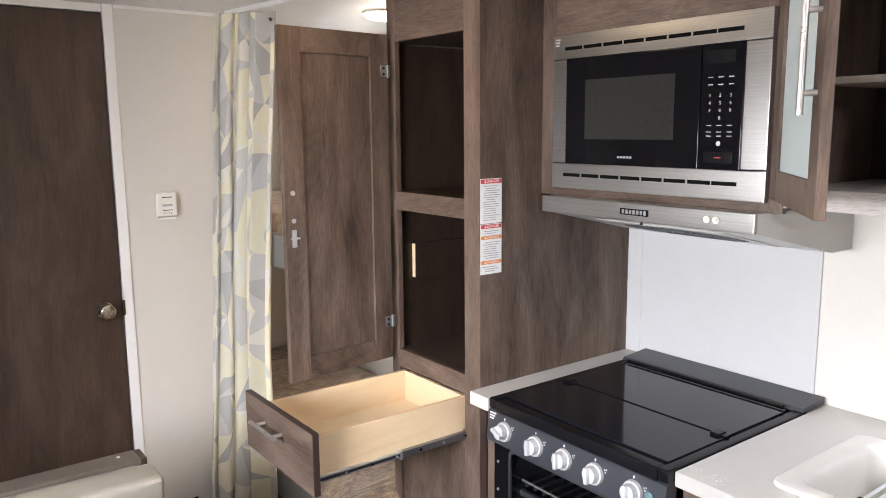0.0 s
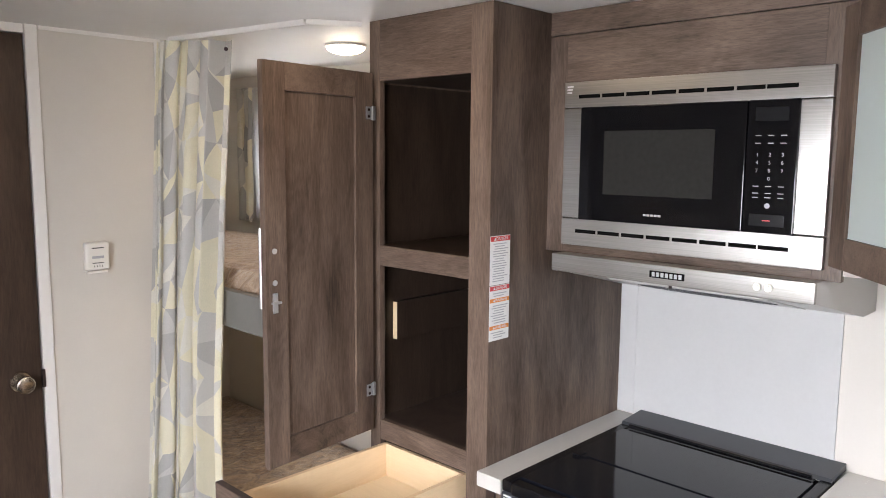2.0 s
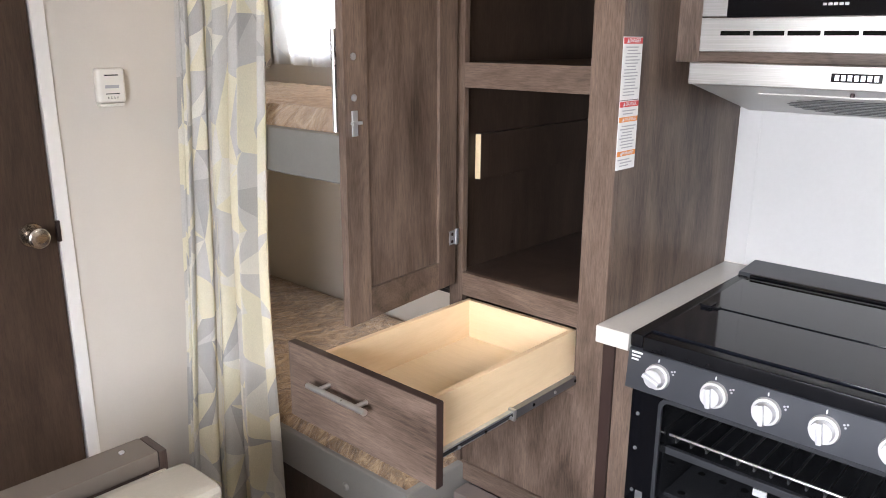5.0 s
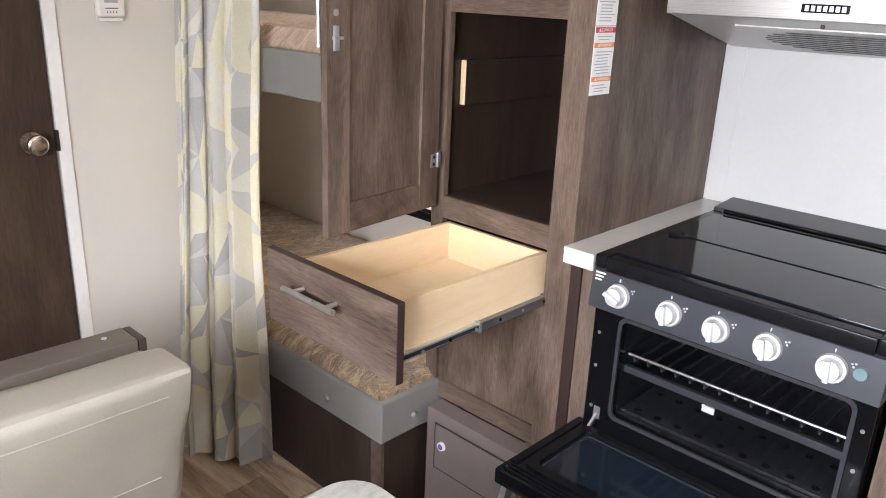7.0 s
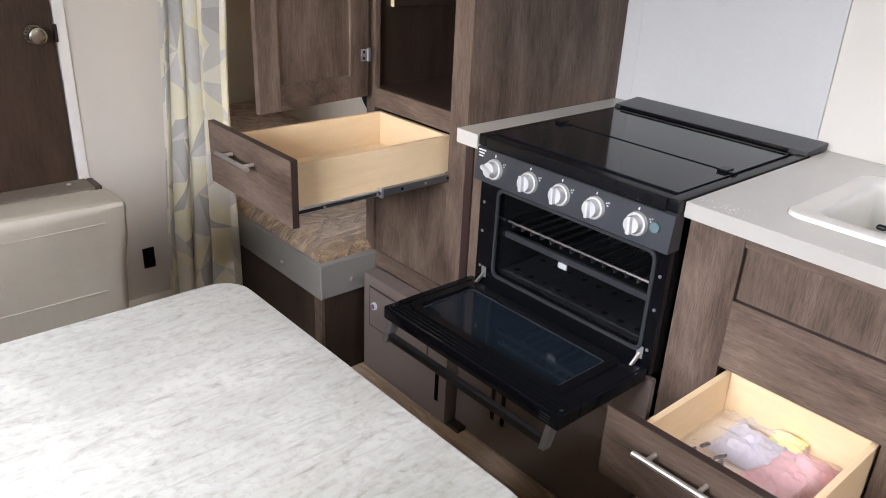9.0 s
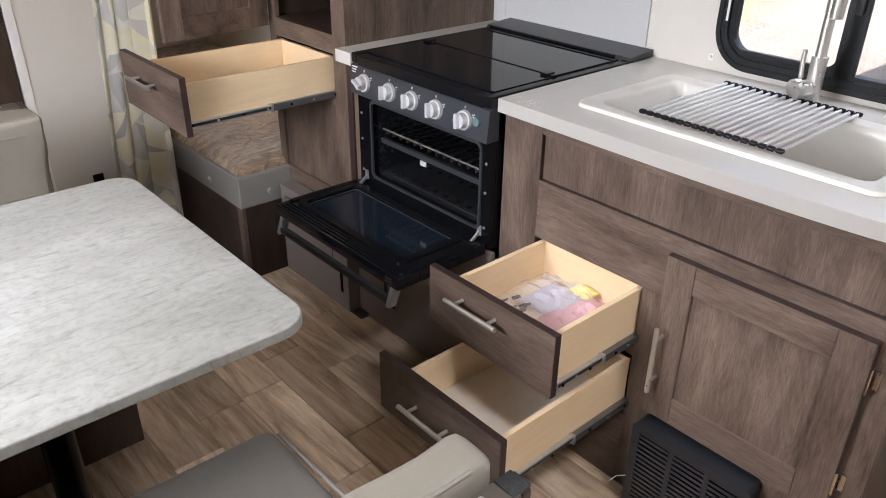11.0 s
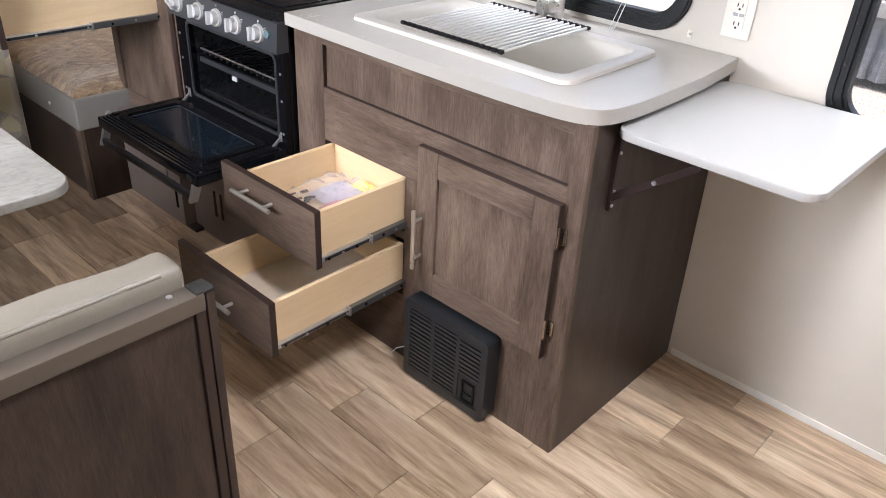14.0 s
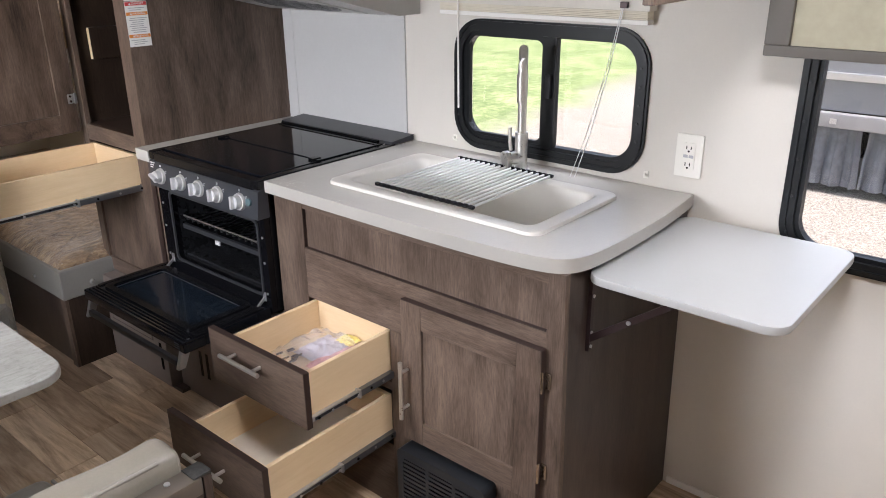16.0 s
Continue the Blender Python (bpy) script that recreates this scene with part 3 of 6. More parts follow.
window("window_3", W3, 0.06, 0, "black framed window behind bunk curtain")
window("window_4", W5, 0.06, 0, "black framed window of the lower bunk")

# ---------------------------------------------------------------- pantry
PX, PY0, PY1 = 1.375, 1.633, 2.080
pantry = thing("pantry_cabinet", (1.69, 1.86, 0), "tall dark wood-grain pantry cabinet with door and drawer open", "cabinet")
part("side_panel", box(PX + 0.018, XR - 0.002, PY0, PY0 + 0.016, 0.36, ZC - 0.002, 0.001), wood_v, pantry)
part("side_panel", box(PX + 0.018, XR - 0.002, PY1 - 0.016, PY1, 0.42, ZC - 0.002, 0.001), wood_v, pantry)
# Inner back and side faces get a darker wood than the outer sides.
part("back_panel", box(XR - 0.016, XR - 0.004, PY0 + 0.016, PY1 - 0.016, 0.36, ZC - 0.002, 0.001), wood_door, pantry, "dark inner panel")
part("inner_sheet", box(PX + 0.019, XR - 0.017, PY0 + 0.0163, PY0 + 0.019, 0.72, 1.89, 0), wood_door, pantry)
part("inner_sheet", box(PX + 0.019, XR - 0.017, PY1 - 0.019, PY1 - 0.0163, 0.72, 1.89, 0), wood_door, pantry)
part("stile", box(PX, PX + 0.018, PY0, 1.702, 0.36, ZC - 0.002), wood_v, pantry)
part("stile", box(PX, PX + 0.018, 2.038, PY1, 0.36, ZC - 0.002), wood_v, pantry)
for z0, z1 in ((1.895, ZC - 0.002), (1.385, 1.442), (0.877, 0.935), (0.715, 0.765), (0.36, 0.412)):
    part("rail", box(PX + 0.0005, PX + 0.018, 1.702, 2.038, z0, z1), wood_h, pantry)
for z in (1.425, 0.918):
    part("shelf", box(PX + 0.018, XR - 0.016, PY0 + 0.016, PY1 - 0.016, z, z + 0.016), wood_shaded, pantry)
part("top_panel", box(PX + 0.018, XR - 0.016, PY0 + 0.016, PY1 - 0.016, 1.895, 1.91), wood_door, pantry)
part("bottom_panel", box(PX + 0.018, XR - 0.016, PY0 + 0.016, PY1 - 0.016, 0.70, 0.714), wood_x, pantry)
part("recessed_panel", box(PX + 0.008, PX + 0.016, 1.702, 2.038, 0.412, 0.715), wood_v, pantry)
part("cross_board", box(1.446, XR - 0.018, 2.043, 2.0605, 1.158, 1.270), wood_door, pantry)
part("raw_end", box(1.4445, 1.4458, 2.044, 2.060, 1.159, 1.269, 0), foam_pale, pantry, "pale raw edge of the inner board")
part("clip", boxes((1.400, 1.418, 1.7025, 1.712, 1.255, 1.275)), label_orange, pantry, "small copper clip")


def shaker(parent, name, to3, w, h, t, fr, label="", inner=None, mats=None):
    """A framed door in its own (u, v, depth) box, its parts laid out by to3 (a Matrix)."""
    mv, mh = mats or (wood_v, wood_h)
    d = part(name, box(fr - 0.004, w - fr + 0.004, fr - 0.004, h - fr + 0.004, t * 0.40, t * 0.60, 0.001), inner or mv, parent, label, m=to3)
    part("door_stile", box(0, fr, 0, h, 0, t, 0.0025), mv, d, m=to3)
    part("door_stile", box(w - fr, w, 0, h, 0, t, 0.0025), mv, d, m=to3)
    part("door_rail", box(fr, w - fr, 0, fr, 0.0006, t - 0.0006, 0.002), mh, d, m=to3)
    part("door_rail", box(fr, w - fr, h - fr, h, 0.0006, t - 0.0006, 0.002), mh, d, m=to3)
    return d


# open pantry door: u from hinge to free edge, v up, depth through the leaf
du = (Vector((0.975, 2.0, 0)) - Vector((1.352, 2.042, 0))).normalized()
dn = Vector((du.y, -du.x, 0))
if dn.y > 0:
    dn = -dn
pm = Matrix(((du.x, 0, -dn.x, 1.352), (du.y, 0, -dn.y, 2.040), (0, 1, 0, 0.912), (0, 0, 0, 1)))
pd = shaker(pantry, "door", pm, 0.378, 1.003, 0.019, 0.068, "open framed pantry door")
for v in (0.12, 0.895):
    hg = part("hinge", boxes((0.006, 0.030, v - 0.017, v + 0.017, -0.0030, -0.0005), (-0.004, 0.006, v - 0.019, v + 0.019, -0.006, 0.002), w=0.0008), bright_metal, pd, "nickel hinge", m=pm)
    for dv in (-0.009, 0.009):
        part("screw", rod(bmesh.new(), (0.020, v + dv, -0.0042), (0.020, v + dv, -0.0028), 0.0042, 12), dark_metal, hg, m=pm)
for v in (0.470, 0.548):
    part("screw", rod(bmesh.new(), (0.352, v, -0.0025), (0.352, v, 0.001), 0.007, 14), bright_metal, pd, m=pm)
part("catch", boxes((0.345, 0.360, 0.395, 0.445, -0.004, 0), (0.338, 0.366, 0.418, 0.424, -0.010, -0.003), w=0.001), bright_metal, pd, "roller catch", m=pm)
part("door_handle", pipe([(0.352, 0.40, 0.05), (0.352, 0.60, 0.05)], 0.006), chrome, pd, "nickel bar handle", m=pm)


def bar_handle(parent, a, b, out, r=0.006):
    """A straight bar on two posts; out is the way it stands off."""
    a, b, out = Vector(a), Vector(b), Vector(out)
    bm = bmesh.new()
    rod(bm, a + out, b + out, r, 16)
    for k in (0.18, 0.82):
        p = a.lerp(b, k)
        rod(bm, p, p + out, r * 0.8, 12)
    return part("handle", bm, chrome, parent, "brushed nickel bar handle")


def drawer(parent, xf, xb, y0, y1, z0, z1, by0, by1, bz0, bz1, label, hy0, hy1, hz, flooring):
    """An open drawer of a cabinet: its front, the box behind it and its slides."""
    d = part("drawer", box(xf, xf + 0.018, y0, y1, z0, z1, 0.0012), wood_h, parent, label)
    part("edge_band", boxes((xf + 0.0005, xf + 0.0175, y0 - 0.0012, y0, z0, z1), (xf + 0.0005, xf + 0.0175, y0, y1, z1, z1 + 0.0012), w=0), edge_dark, d, "dark edge banding, painted shadow line in recesses")
    bar_handle(d, (xf, hy0, hz), (xf, hy1, hz), (-0.030, 0, 0))
    t = 0.013
    part("side", box(xf + 0.0185, xb, by0, by0 + t, bz0, bz1), maple, d, "pale maple drawer side")
    part("side", box(xf + 0.0185, xb, by1 - t, by1, bz0, bz1), maple, d)
    part("back", box(xb - t, xb, by0 + t, by1 - t, bz0, bz1), maple_y, d)
    part("inner_front", box(xf + 0.0185, xf + 0.0185 + t, by0 + t, by1 - t, bz0, bz1), maple_y, d)
    part("bottom", box(xf + 0.0185, xb - t, by0 + t, by1 - t, bz0 + 0.008, bz0 + 0.013, 0), flooring, d)
    for y, s in ((by0, -1), (by1, 1)):
        ya, yb = sorted((y + s * 0.001, y + s * 0.012))
        zc = bz0 - 0.004
        xm = xf + 0.55 * (xb - xf)
        part("slide", box(xf + 0.02, xb - 0.02, ya, yb, zc - 0.007, zc + 0.008, 0.002), bright_metal, d, "zinc drawer slide")
        part("slide_rail", box(xm, xb + 0.03, ya - (0.004 if s < 0 else 0), yb + (0.004 if s > 0 else 0), zc - 0.010, zc + 0.010, 0.002), slide_dark, d)
        part("slide_groove", box(xf + 0.03, xm, ya - 0.0008 if s < 0 else yb, ya if s < 0 else yb + 0.0008, zc - 0.004, zc + 0.004, 0), charcoal, d)
        for k in range(7):
            xx = xf + 0.04 + (xb - xf - 0.06) * k / 6
            yo = ya - 0.0055 if s < 0 else yb + 0.0035
            part("rivet", rod(bmesh.new(), (xx, yo, zc), (xx, yo + 0.002, zc), 0.004, 8), bright_metal if k % 2 else black_satin, d)
        part("slide_clip", boxes((xm - 0.005, xm + 0.002, ya - 0.005, yb + 0.005, zc - 0.013, zc + 0.012), w=0.001), bright_metal, d)
    return d


drawer(pantry, 0.856, 1.392, 1.645, 2.052, 0.742, 0.903, 1.712, 2.030, 0.757, 0.866, "open drawer of pale maple with dark wood-grain front", 1.790, 1.955, 0.848, drawer_birch)

# labels on the pantry side: two warning stickers


def warning_label(name, z0, z1, bands):
    lab = thing(name, (1.41, PY0, z0), "white warning sticker with red and orange heading bars", "sticker", "warning stickers")
    x0, x1 = 1.376, 1.452
    y = PY0 - 0.0012
    part("paper", box(x0, x1, y, PY0 - 0.0002, z0, z1, 0), label_paper, lab)
    rnd = random.Random(7 + int(z0 * 100))
    for mat, zt, zb, text in bands:
        part("heading_bar", box(x0 + 0.001, x1 - 0.001, y - 0.0006, y, zb, zt, 0), mat, lab)
        words(text, (zt - zb) * 0.95, Matrix.Translation(((x0 + x1) / 2 + 0.006, y - 0.0010, (zt + zb) / 2)) @ pose(0, 0, 0, 90), print_white, lab, depth=0.0001)
        part("warning_mark", plate_bm([(x0 + 0.013, zb + 0.002), (x0 + 0.021, zb + 0.002), (x0 + 0.017, zt - 0.002)], y - 0.0012, y - 0.0006, lambda u, v, d: (u, d, v)), print_white, lab)
    lines = bmesh.new()
    z = z1 - 0.020
    while z > z0 + 0.006:
        if not any(zb - 0.004 < z < zt + 0.004 for _, zt, zb, _ in bands):
            add_box(lines, x0 + 0.006 + rnd.random() * 0.012, x1 - 0.006 - rnd.random() * 0.02, y - 0.0005, y, z - 0.0011, z + 0.0011)
        z -= 0.0062
    tagged(part("fine_print", lines, print_grey, lab, smooth=False), kind="stuff")


warning_label("warning_sticker", 1.377, 1.4995, [(label_red, 1.498, 1.486, "DANGER")])
warning_label("warning_sticker", 1.236, 1.3755, [(label_red, 1.374, 1.363, "DANGER"), (label_orange, 1.343, 1.333, "WARNING"), (label_orange, 1.274, 1.264, "WARNING")])

# hatch below the pantry
hatch = thing("access_hatch", (1.35, 1.82, 0), "dark brown painted metal access hatch with round lock", "hatch")
part("panel", box(1.318, 1.374, 1.600, 2.010, 0.012, 0.3595, 0.003), hatch_brown, hatch)
part("flange", box(1.3155, 1.3185, 1.690, 1.975, 0.185, 0.318, 0.001), hatch_brown, hatch)
part("flange_groove", boxes((1.3172, 1.3182, 1.685, 1.690, 0.180, 0.323), (1.3172, 1.3182, 1.975, 1.980, 0.180, 0.323), (1.3172, 1.3182, 1.690, 1.975, 0.318, 0.323), (1.3172, 1.3182, 1.690, 1.975, 0.180, 0.185), w=0), edge_dark, hatch, "thin dark groove round the door")
lk = part("lock", rod(bmesh.new(), (1.318, 1.948, 0.262), (1.308, 1.948, 0.262), 0.0135, 24, 0.012), print_white, hatch, "round lock with a white ring")
part("lock_face", rod(bmesh.new(), (1.308, 1.948, 0.262), (1.3068, 1.948, 0.262), 0.0085, 20), plain("lock_violet", (0.16, 0.10, 0.30), 0.3), lk)
part("slot", box(1.3165, 1.3185, 1.632, 1.647, 0.075, 0.185, 0), print_dark, hatch, "black vertical vent slot")
part("toe_board", box(1.330, 1.374, 1.55, 2.01, 0.0, 0.013, 0), edge_dark, hatch)

# ---------------------------------------------------------------- upper kitchen
UX = 1.604
micro_cab = thing("microwave_cabinet", (1.80, 1.27, 1.45), "dark wood-grain upper cabinet holding the microwave", "cabinet")
part("body", box(UX + 0.018, XR - 0.002, 0.925, PY0 - 0.002, 1.462, ZC - 0.002, 0.001), wood_x, micro_cab)
part("stile", box(UX, UX + 0.018, 1.580, PY0 - 0.001, 1.448, 1.998), wood_v, micro_cab)
part("stile", box(UX, UX + 0.018, 0.905, 0.962, 1.448, 1.998), wood_v, micro_cab)
part("rail", box(UX + 0.0005, UX + 0.018, 0.962, 1.580, 1.862, 1.998), wood_h, micro_cab)
part("rail", box(UX + 0.0005, UX + 0.018, 0.962, 1.580, 1.448, 1.478), wood_h, micro_cab)
part("crown_board", box(UX - 0.001, UX + 0.018, 0.905, PY0 - 0.001, 2.000, ZC - 0.002), wood_h, micro_cab)

# microwave with its steel surround
mw = thing("microwave_oven", (1.60, 1.257, 1.47), "built-in black microwave oven in a stainless steel surround", "microwave")
mx = 1.588


A = (0.938, 1.574, 1.471, 1.879)
B = (0.998, 1.520, 1.538, 1.816)
part("top_trim", box(mx, mx + 0.017, A[0], A[1], B[3], A[3], 0.002), steel_brushed, mw, "stainless steel vented trim")
part("bottom_trim", box(mx, mx + 0.017, A[0], A[1], A[2], B[2], 0.002), steel_brushed, mw)
part("side_trim", box(mx, mx + 0.017, B[1], A[1], B[2] + 0.0025, B[3] - 0.0025, 0.002), steel_brushed, mw)
part("side_trim", box(mx, mx + 0.017, A[0], B[0], B[2] + 0.0025, B[3] - 0.0025, 0.002), steel_brushed, mw)
for z0, z1 in ((1.838, 1.847), (1.503, 1.512)):
    for k in range(8):
        y0 = 1.005 + k * 0.0665
        part("vent_slot", box(mx - 0.0006, mx + 0.004, y0, y0 + (0.0605 if k else 0.063), z0, z1, 0), print_dark, mw)
oven_door = part("door", box(mx - 0.006, mx + 0.012, 1.104, B[1], B[2], B[3], 0.003), black_gloss, mw, "black glass microwave door")
part("door_window", box(mx - 0.0068, mx - 0.0058, 1.172, 1.450, 1.604, 1.757, 0), plain("mesh_window_grey", (0.022, 0.022, 0.021), 0.14, vary=0.25, scale=900, spec=0.4), oven_door, "dark perforated viewing window")
for k in range(5):
    part("brand_bar", box(mx - 0.0072, mx - 0.0058, 1.293 + k * 0.0095, 1.300 + k * 0.0095, 1.557, 1.562, 0), print_grey, oven_door)
ctl = part("control_panel", box(mx - 0.005, mx + 0.012, B[0], 1.102, B[2], B[3], 0.002), black_gloss, mw, "black keypad with white numbers")
part("display", box(mx - 0.0058, mx - 0.0049, 1.018, 1.086, 1.772, 1.800, 0), black_satin, ctl)
ny = (1.078, 1.052, 1.026)
for i, ch in enumerate("1234567890"):
    r, c = divmod(i, 3) if i < 9 else (3, 1)
    words(ch, 0.0105, Matrix.Translation((mx - 0.0056, ny[c], 1.702 - r * 0.0165)) @ pose(0, 0, 0, 90, 0, -90), print_grey, ctl, "numeral", 0.0001)
for zz in (1.742, 1.726, 1.6365, 1.622, 1.613):
    for y in ny:
        part("key_legend", box(mx - 0.0056, mx - 0.0049, y - 0.006, y + 0.006, zz - 0.0009, zz + 0.0009, 0), print_grey, ctl)
part("key_legend", rod(bmesh.new(), (mx - 0.0049, 1.052, 1.596), (mx - 0.0056, 1.052, 1.596), 0.0055, 18), print_grey, ctl)
part("start_button", box(mx - 0.0066, mx - 0.0049, 1.016, 1.088, 1.553, 1.578, 0.0005), black_satin, ctl, "door release button with red print")
part("start_mark", box(mx - 0.0072, mx - 0.0064, 1.044, 1.060, 1.564, 1.566, 0), label_red, ctl)
for k in range(3):
    part("emblem_bar", box(mx - 0.0008, mx + 0.002, 1.548 + 0.002 * k, 1.566, 1.866 - 0.0075 * k, 1.8695 - 0.0075 * k, 0), print_white, mw)

# range hood
hood = thing("range_hood", (1.78, 1.29, 1.39), "slim stainless steel range hood with two push buttons", "range hood")
part("front_lip", box(1.552, 1.566, 0.936, 1.576, 1.405, 1.450, 0.003), steel_brushed, hood, "brushed steel front lip")
prof = [(1.5665, 1.4485), (1.999, 1.4485), (1.999, 1.330), (1.900, 1.330), (1.5665, 1.4055)]
part("canopy", plate_bm(prof, 0.937, 1.575, lambda u, v, d: (u, d, v)), hood_pale, hood, "light grey hood body")
plate = part("brand_plate", box(1.5500, 1.5535, 1.212, 1.298, 1.420, 1.436, 0.001), black_satin, hood, "black plate with raised chrome bars")
for k in range(7):
    part("plate_bar", box(1.5490, 1.5505, 1.218 + k * 0.011, 1.225 + k * 0.011, 1.423, 1.433, 0), bright_metal, plate)
for y in (1.026, 1.049):
    b = part("button", rod(bmesh.new(), (1.5525, y, 1.429), (1.546, y, 1.429), 0.008, 18), white_plastic, hood, "round push button")
    part("button_cap", rod(bmesh.new(), (1.546, y, 1.429), (1.543, y, 1.429), 0.0045, 14), chrome, b)
grille = part("filter", plate_bm([(1.640, 1.3892), (1.885, 1.3336), (1.885, 1.3306), (1.640, 1.3862)], 1.06, 1.46, lambda u, v, d: (u, d, v)), hood_pale, hood, "pressed filter plate")
for k in range(9):
    u = -0.8 + 0.2 * k
    half = 0.175 * math.sqrt(max(0.05, 1 - u * u))
    x = 1.7625 + 0.105 * u
    z = 1.3862 - (x - 1.640) * 0.2270
    part("filter_slot", plate_bm([(x - 0.004, z + 0.0004), (x + 0.004, z - 0.0014), (x + 0.004, z - 0.0022), (x - 0.004, z - 0.0004)], 1.26 - half, 1.26 + half, lambda a, b, d: (a, d, b)), charcoal, grille)
part("screw", rod(bmesh.new(), (1.60, 1.27, 1.400), (1.60, 1.27, 1.391), 0.004, 10), dark_metal, hood)

# upper cabinet over the sink, both glass doors open
upper = thing("upper_cabinet", (1.80, 0.36, 1.45), "dark wood-grain wall cabinet with open frosted glass doors", "cabinet")
UY0, UY1 = -0.215, 0.903
part("bottom_panel", box(UX, XR - 0.002, UY0, UY1, 1.462, 1.505, 0.001), board_light, upper, "pale grey wood-grain bottom board")
part("top_panel", box(UX + 0.002, XR - 0.002, UY0, UY1, 1.99, ZC - 0.002, 0.001), wood_h, upper)
part("side_panel", box(UX + 0.002, XR - 0.002, UY0, UY0 + 0.016, 1.506, 1.989, 0.001), wood_v, upper)
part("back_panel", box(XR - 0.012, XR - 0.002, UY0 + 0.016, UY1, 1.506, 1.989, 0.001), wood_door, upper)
part("shelf", box(UX + 0.10, XR - 0.012, UY0 + 0.016, UY1, 1.720, 1.735, 0.001), board_light, upper)
part("side_panel", box(UX + 0.0185, XR - 0.002, UY1 + 0.0005, 0.9245, 1.462, ZC - 0.002, 0), wood_v, upper)
part("divider", box(UX + 0.12, UX + 0.24, 0.66, 0.70, 1.506, 1.719, 0.001), wood_door, upper)


def glass_door(hinge, tip, z0, z1, sgn):
    h, t = Vector((*hinge, 0)), Vector((*tip, 0))
    u = (t - h).normalized()
    n = Vector((u.y, -u.x, 0)) * sgn
    m = Matrix(((u.x, 0, n.x, h.x), (u.y, 0, n.y, h.y), (0, 1, 0, z0), (0, 0, 0, 1)))
    w = (t - h).length
    d = shaker(upper, "door", m, w, z1 - z0, 0.019, 0.062, "open framed door with frosted glass", glass_frost)
    bm = bmesh.new()
    rod(bm, (w - 0.031, 0.17, 0.044), (w - 0.031, 0.37, 0.044), 0.006, 16)
    for v in (0.205, 0.335):
        rod(bm, (w - 0.031, v, 0.019), (w - 0.031, v, 0.044), 0.005, 12)
    part("handle", bm, chrome, d, "brushed nickel bar handle", m=m)
    for v in (0.07, z1 - z0 - 0.07):
        part("hinge", boxes((-0.008, 0.03, v - 0.02, v + 0.02, -0.004, -0.0005), w=0.001), bright_metal, d, m=m)
    return d


glass_door((1.598, 0.912), (1.282, 0.652), 1.482, 1.985, 1)
glass_door((1.600, -0.205), (1.215, -0.235), 1.440, 1.985, 1)
part("cup_hook", pipe([(1.66, 0.72, 1.722), (1.66, 0.72, 1.705), (1.65, 0.715, 1.698), (1.64, 0.712, 1.703), (1.65, 0.715, 1.709)], 0.002, 8), bright_metal, upper)

# ---------------------------------------------------------------- stove
SX, SY0, SY1 = 1.352, 0.978, 1.545
stove = thing("gas_range", (1.66, 1.26, 0.5), "black gas range with glass cover and open oven door", "stove")
OY0, OY1, OZ0, OZ1 = 1.015, 1.475, 0.555, 0.785
t = 0.012
part("front_frame", boxes((SX, SX + 0.02, OY1, SY1, 0.50, 0.803), (SX, SX + 0.02, SY0, OY0, 0.50, 0.803), (SX, SX + 0.02, OY0, OY1, 0.50, OZ0), (SX, SX + 0.02, OY0, OY1, OZ1, 0.803), w=0.002), black_gloss, stove)
to3 = lambda u, v, d: (SX - d, u, v)
# Charcoal instead of black puts the seal's highlight line into its colour.
part("opening_gasket", ring_bm(round_rect(OY0 - 0.008, OY1 + 0.008, OZ0 - 0.008, OZ1 + 0.008, 0.02, 5), round_rect(OY0, OY1, OZ0, OZ1, 0.016, 5), -0.002, 0.004, to3), charcoal, stove, "rounded oven opening seal")
part("oven_cavity", boxes((SX + 0.02, 1.84, OY0 - t, OY0, OZ0 - t, OZ1 + t), (SX + 0.02, 1.84, OY1, OY1 + t, OZ0 - t, OZ1 + t), (SX + 0.02, 1.84, OY0, OY1, OZ1, OZ1 + t), (SX + 0.02, 1.84, OY0, OY1, OZ0 - t, OZ0), (1.84, 1.85, OY0, OY1, OZ0, OZ1), w=0), cavity_black, stove, "black enamel oven cavity")
part("body", boxes((SX + 0.021, 1.90, SY0, SY0 + t, 0.50, 0.905), (SX + 0.021, 1.90, SY1 - t, SY1, 0.50, 0.905), (SX + 0.02, 1.90, SY0 + t, SY1 - t, 0.488, 0.499), w=0.001), black_satin, stove)
tray = part("broiler_pan", box(SX + 0.03, 1.83, OY0 + 0.004, OY1 - 0.004, OZ0 + 0.001, OZ0 + 0.010, 0.002), cavity_black, stove, "black perforated oven floor")
for k in range(9):
    for r in range(2):
        part("hole", rod(bmesh.new(), (SX + 0.05 + 0.10 * r, OY0 + 0.04 + k * 0.048, OZ0 + 0.0098), (SX + 0.05 + 0.10 * r, OY0 + 0.04 + k * 0.048, OZ0 + 0.0108), 0.008, 12), print_dark, tray)
RZ = 0.686
orack = part("oven_rack", rod(bmesh.new(), (SX + 0.035, OY0 + 0.005, RZ + 0.012), (SX + 0.035, OY1 - 0.005, RZ + 0.012), 0.003, 10), chrome, stove, "chrome wire oven rack")
for k in range(14):
    y = OY0 + 0.02 + k * (OY1 - OY0 - 0.04) / 13
    part("wire", rod(bmesh.new(), (SX + 0.035, y, RZ), (1.80, y, RZ), 0.0026, 8), rack_steel, orack)
    part("wire_end", rod(bmesh.new(), (SX + 0.031, y, RZ + 0.012), (SX + 0.040, y, RZ), 0.0026, 8), rack_steel, orack)
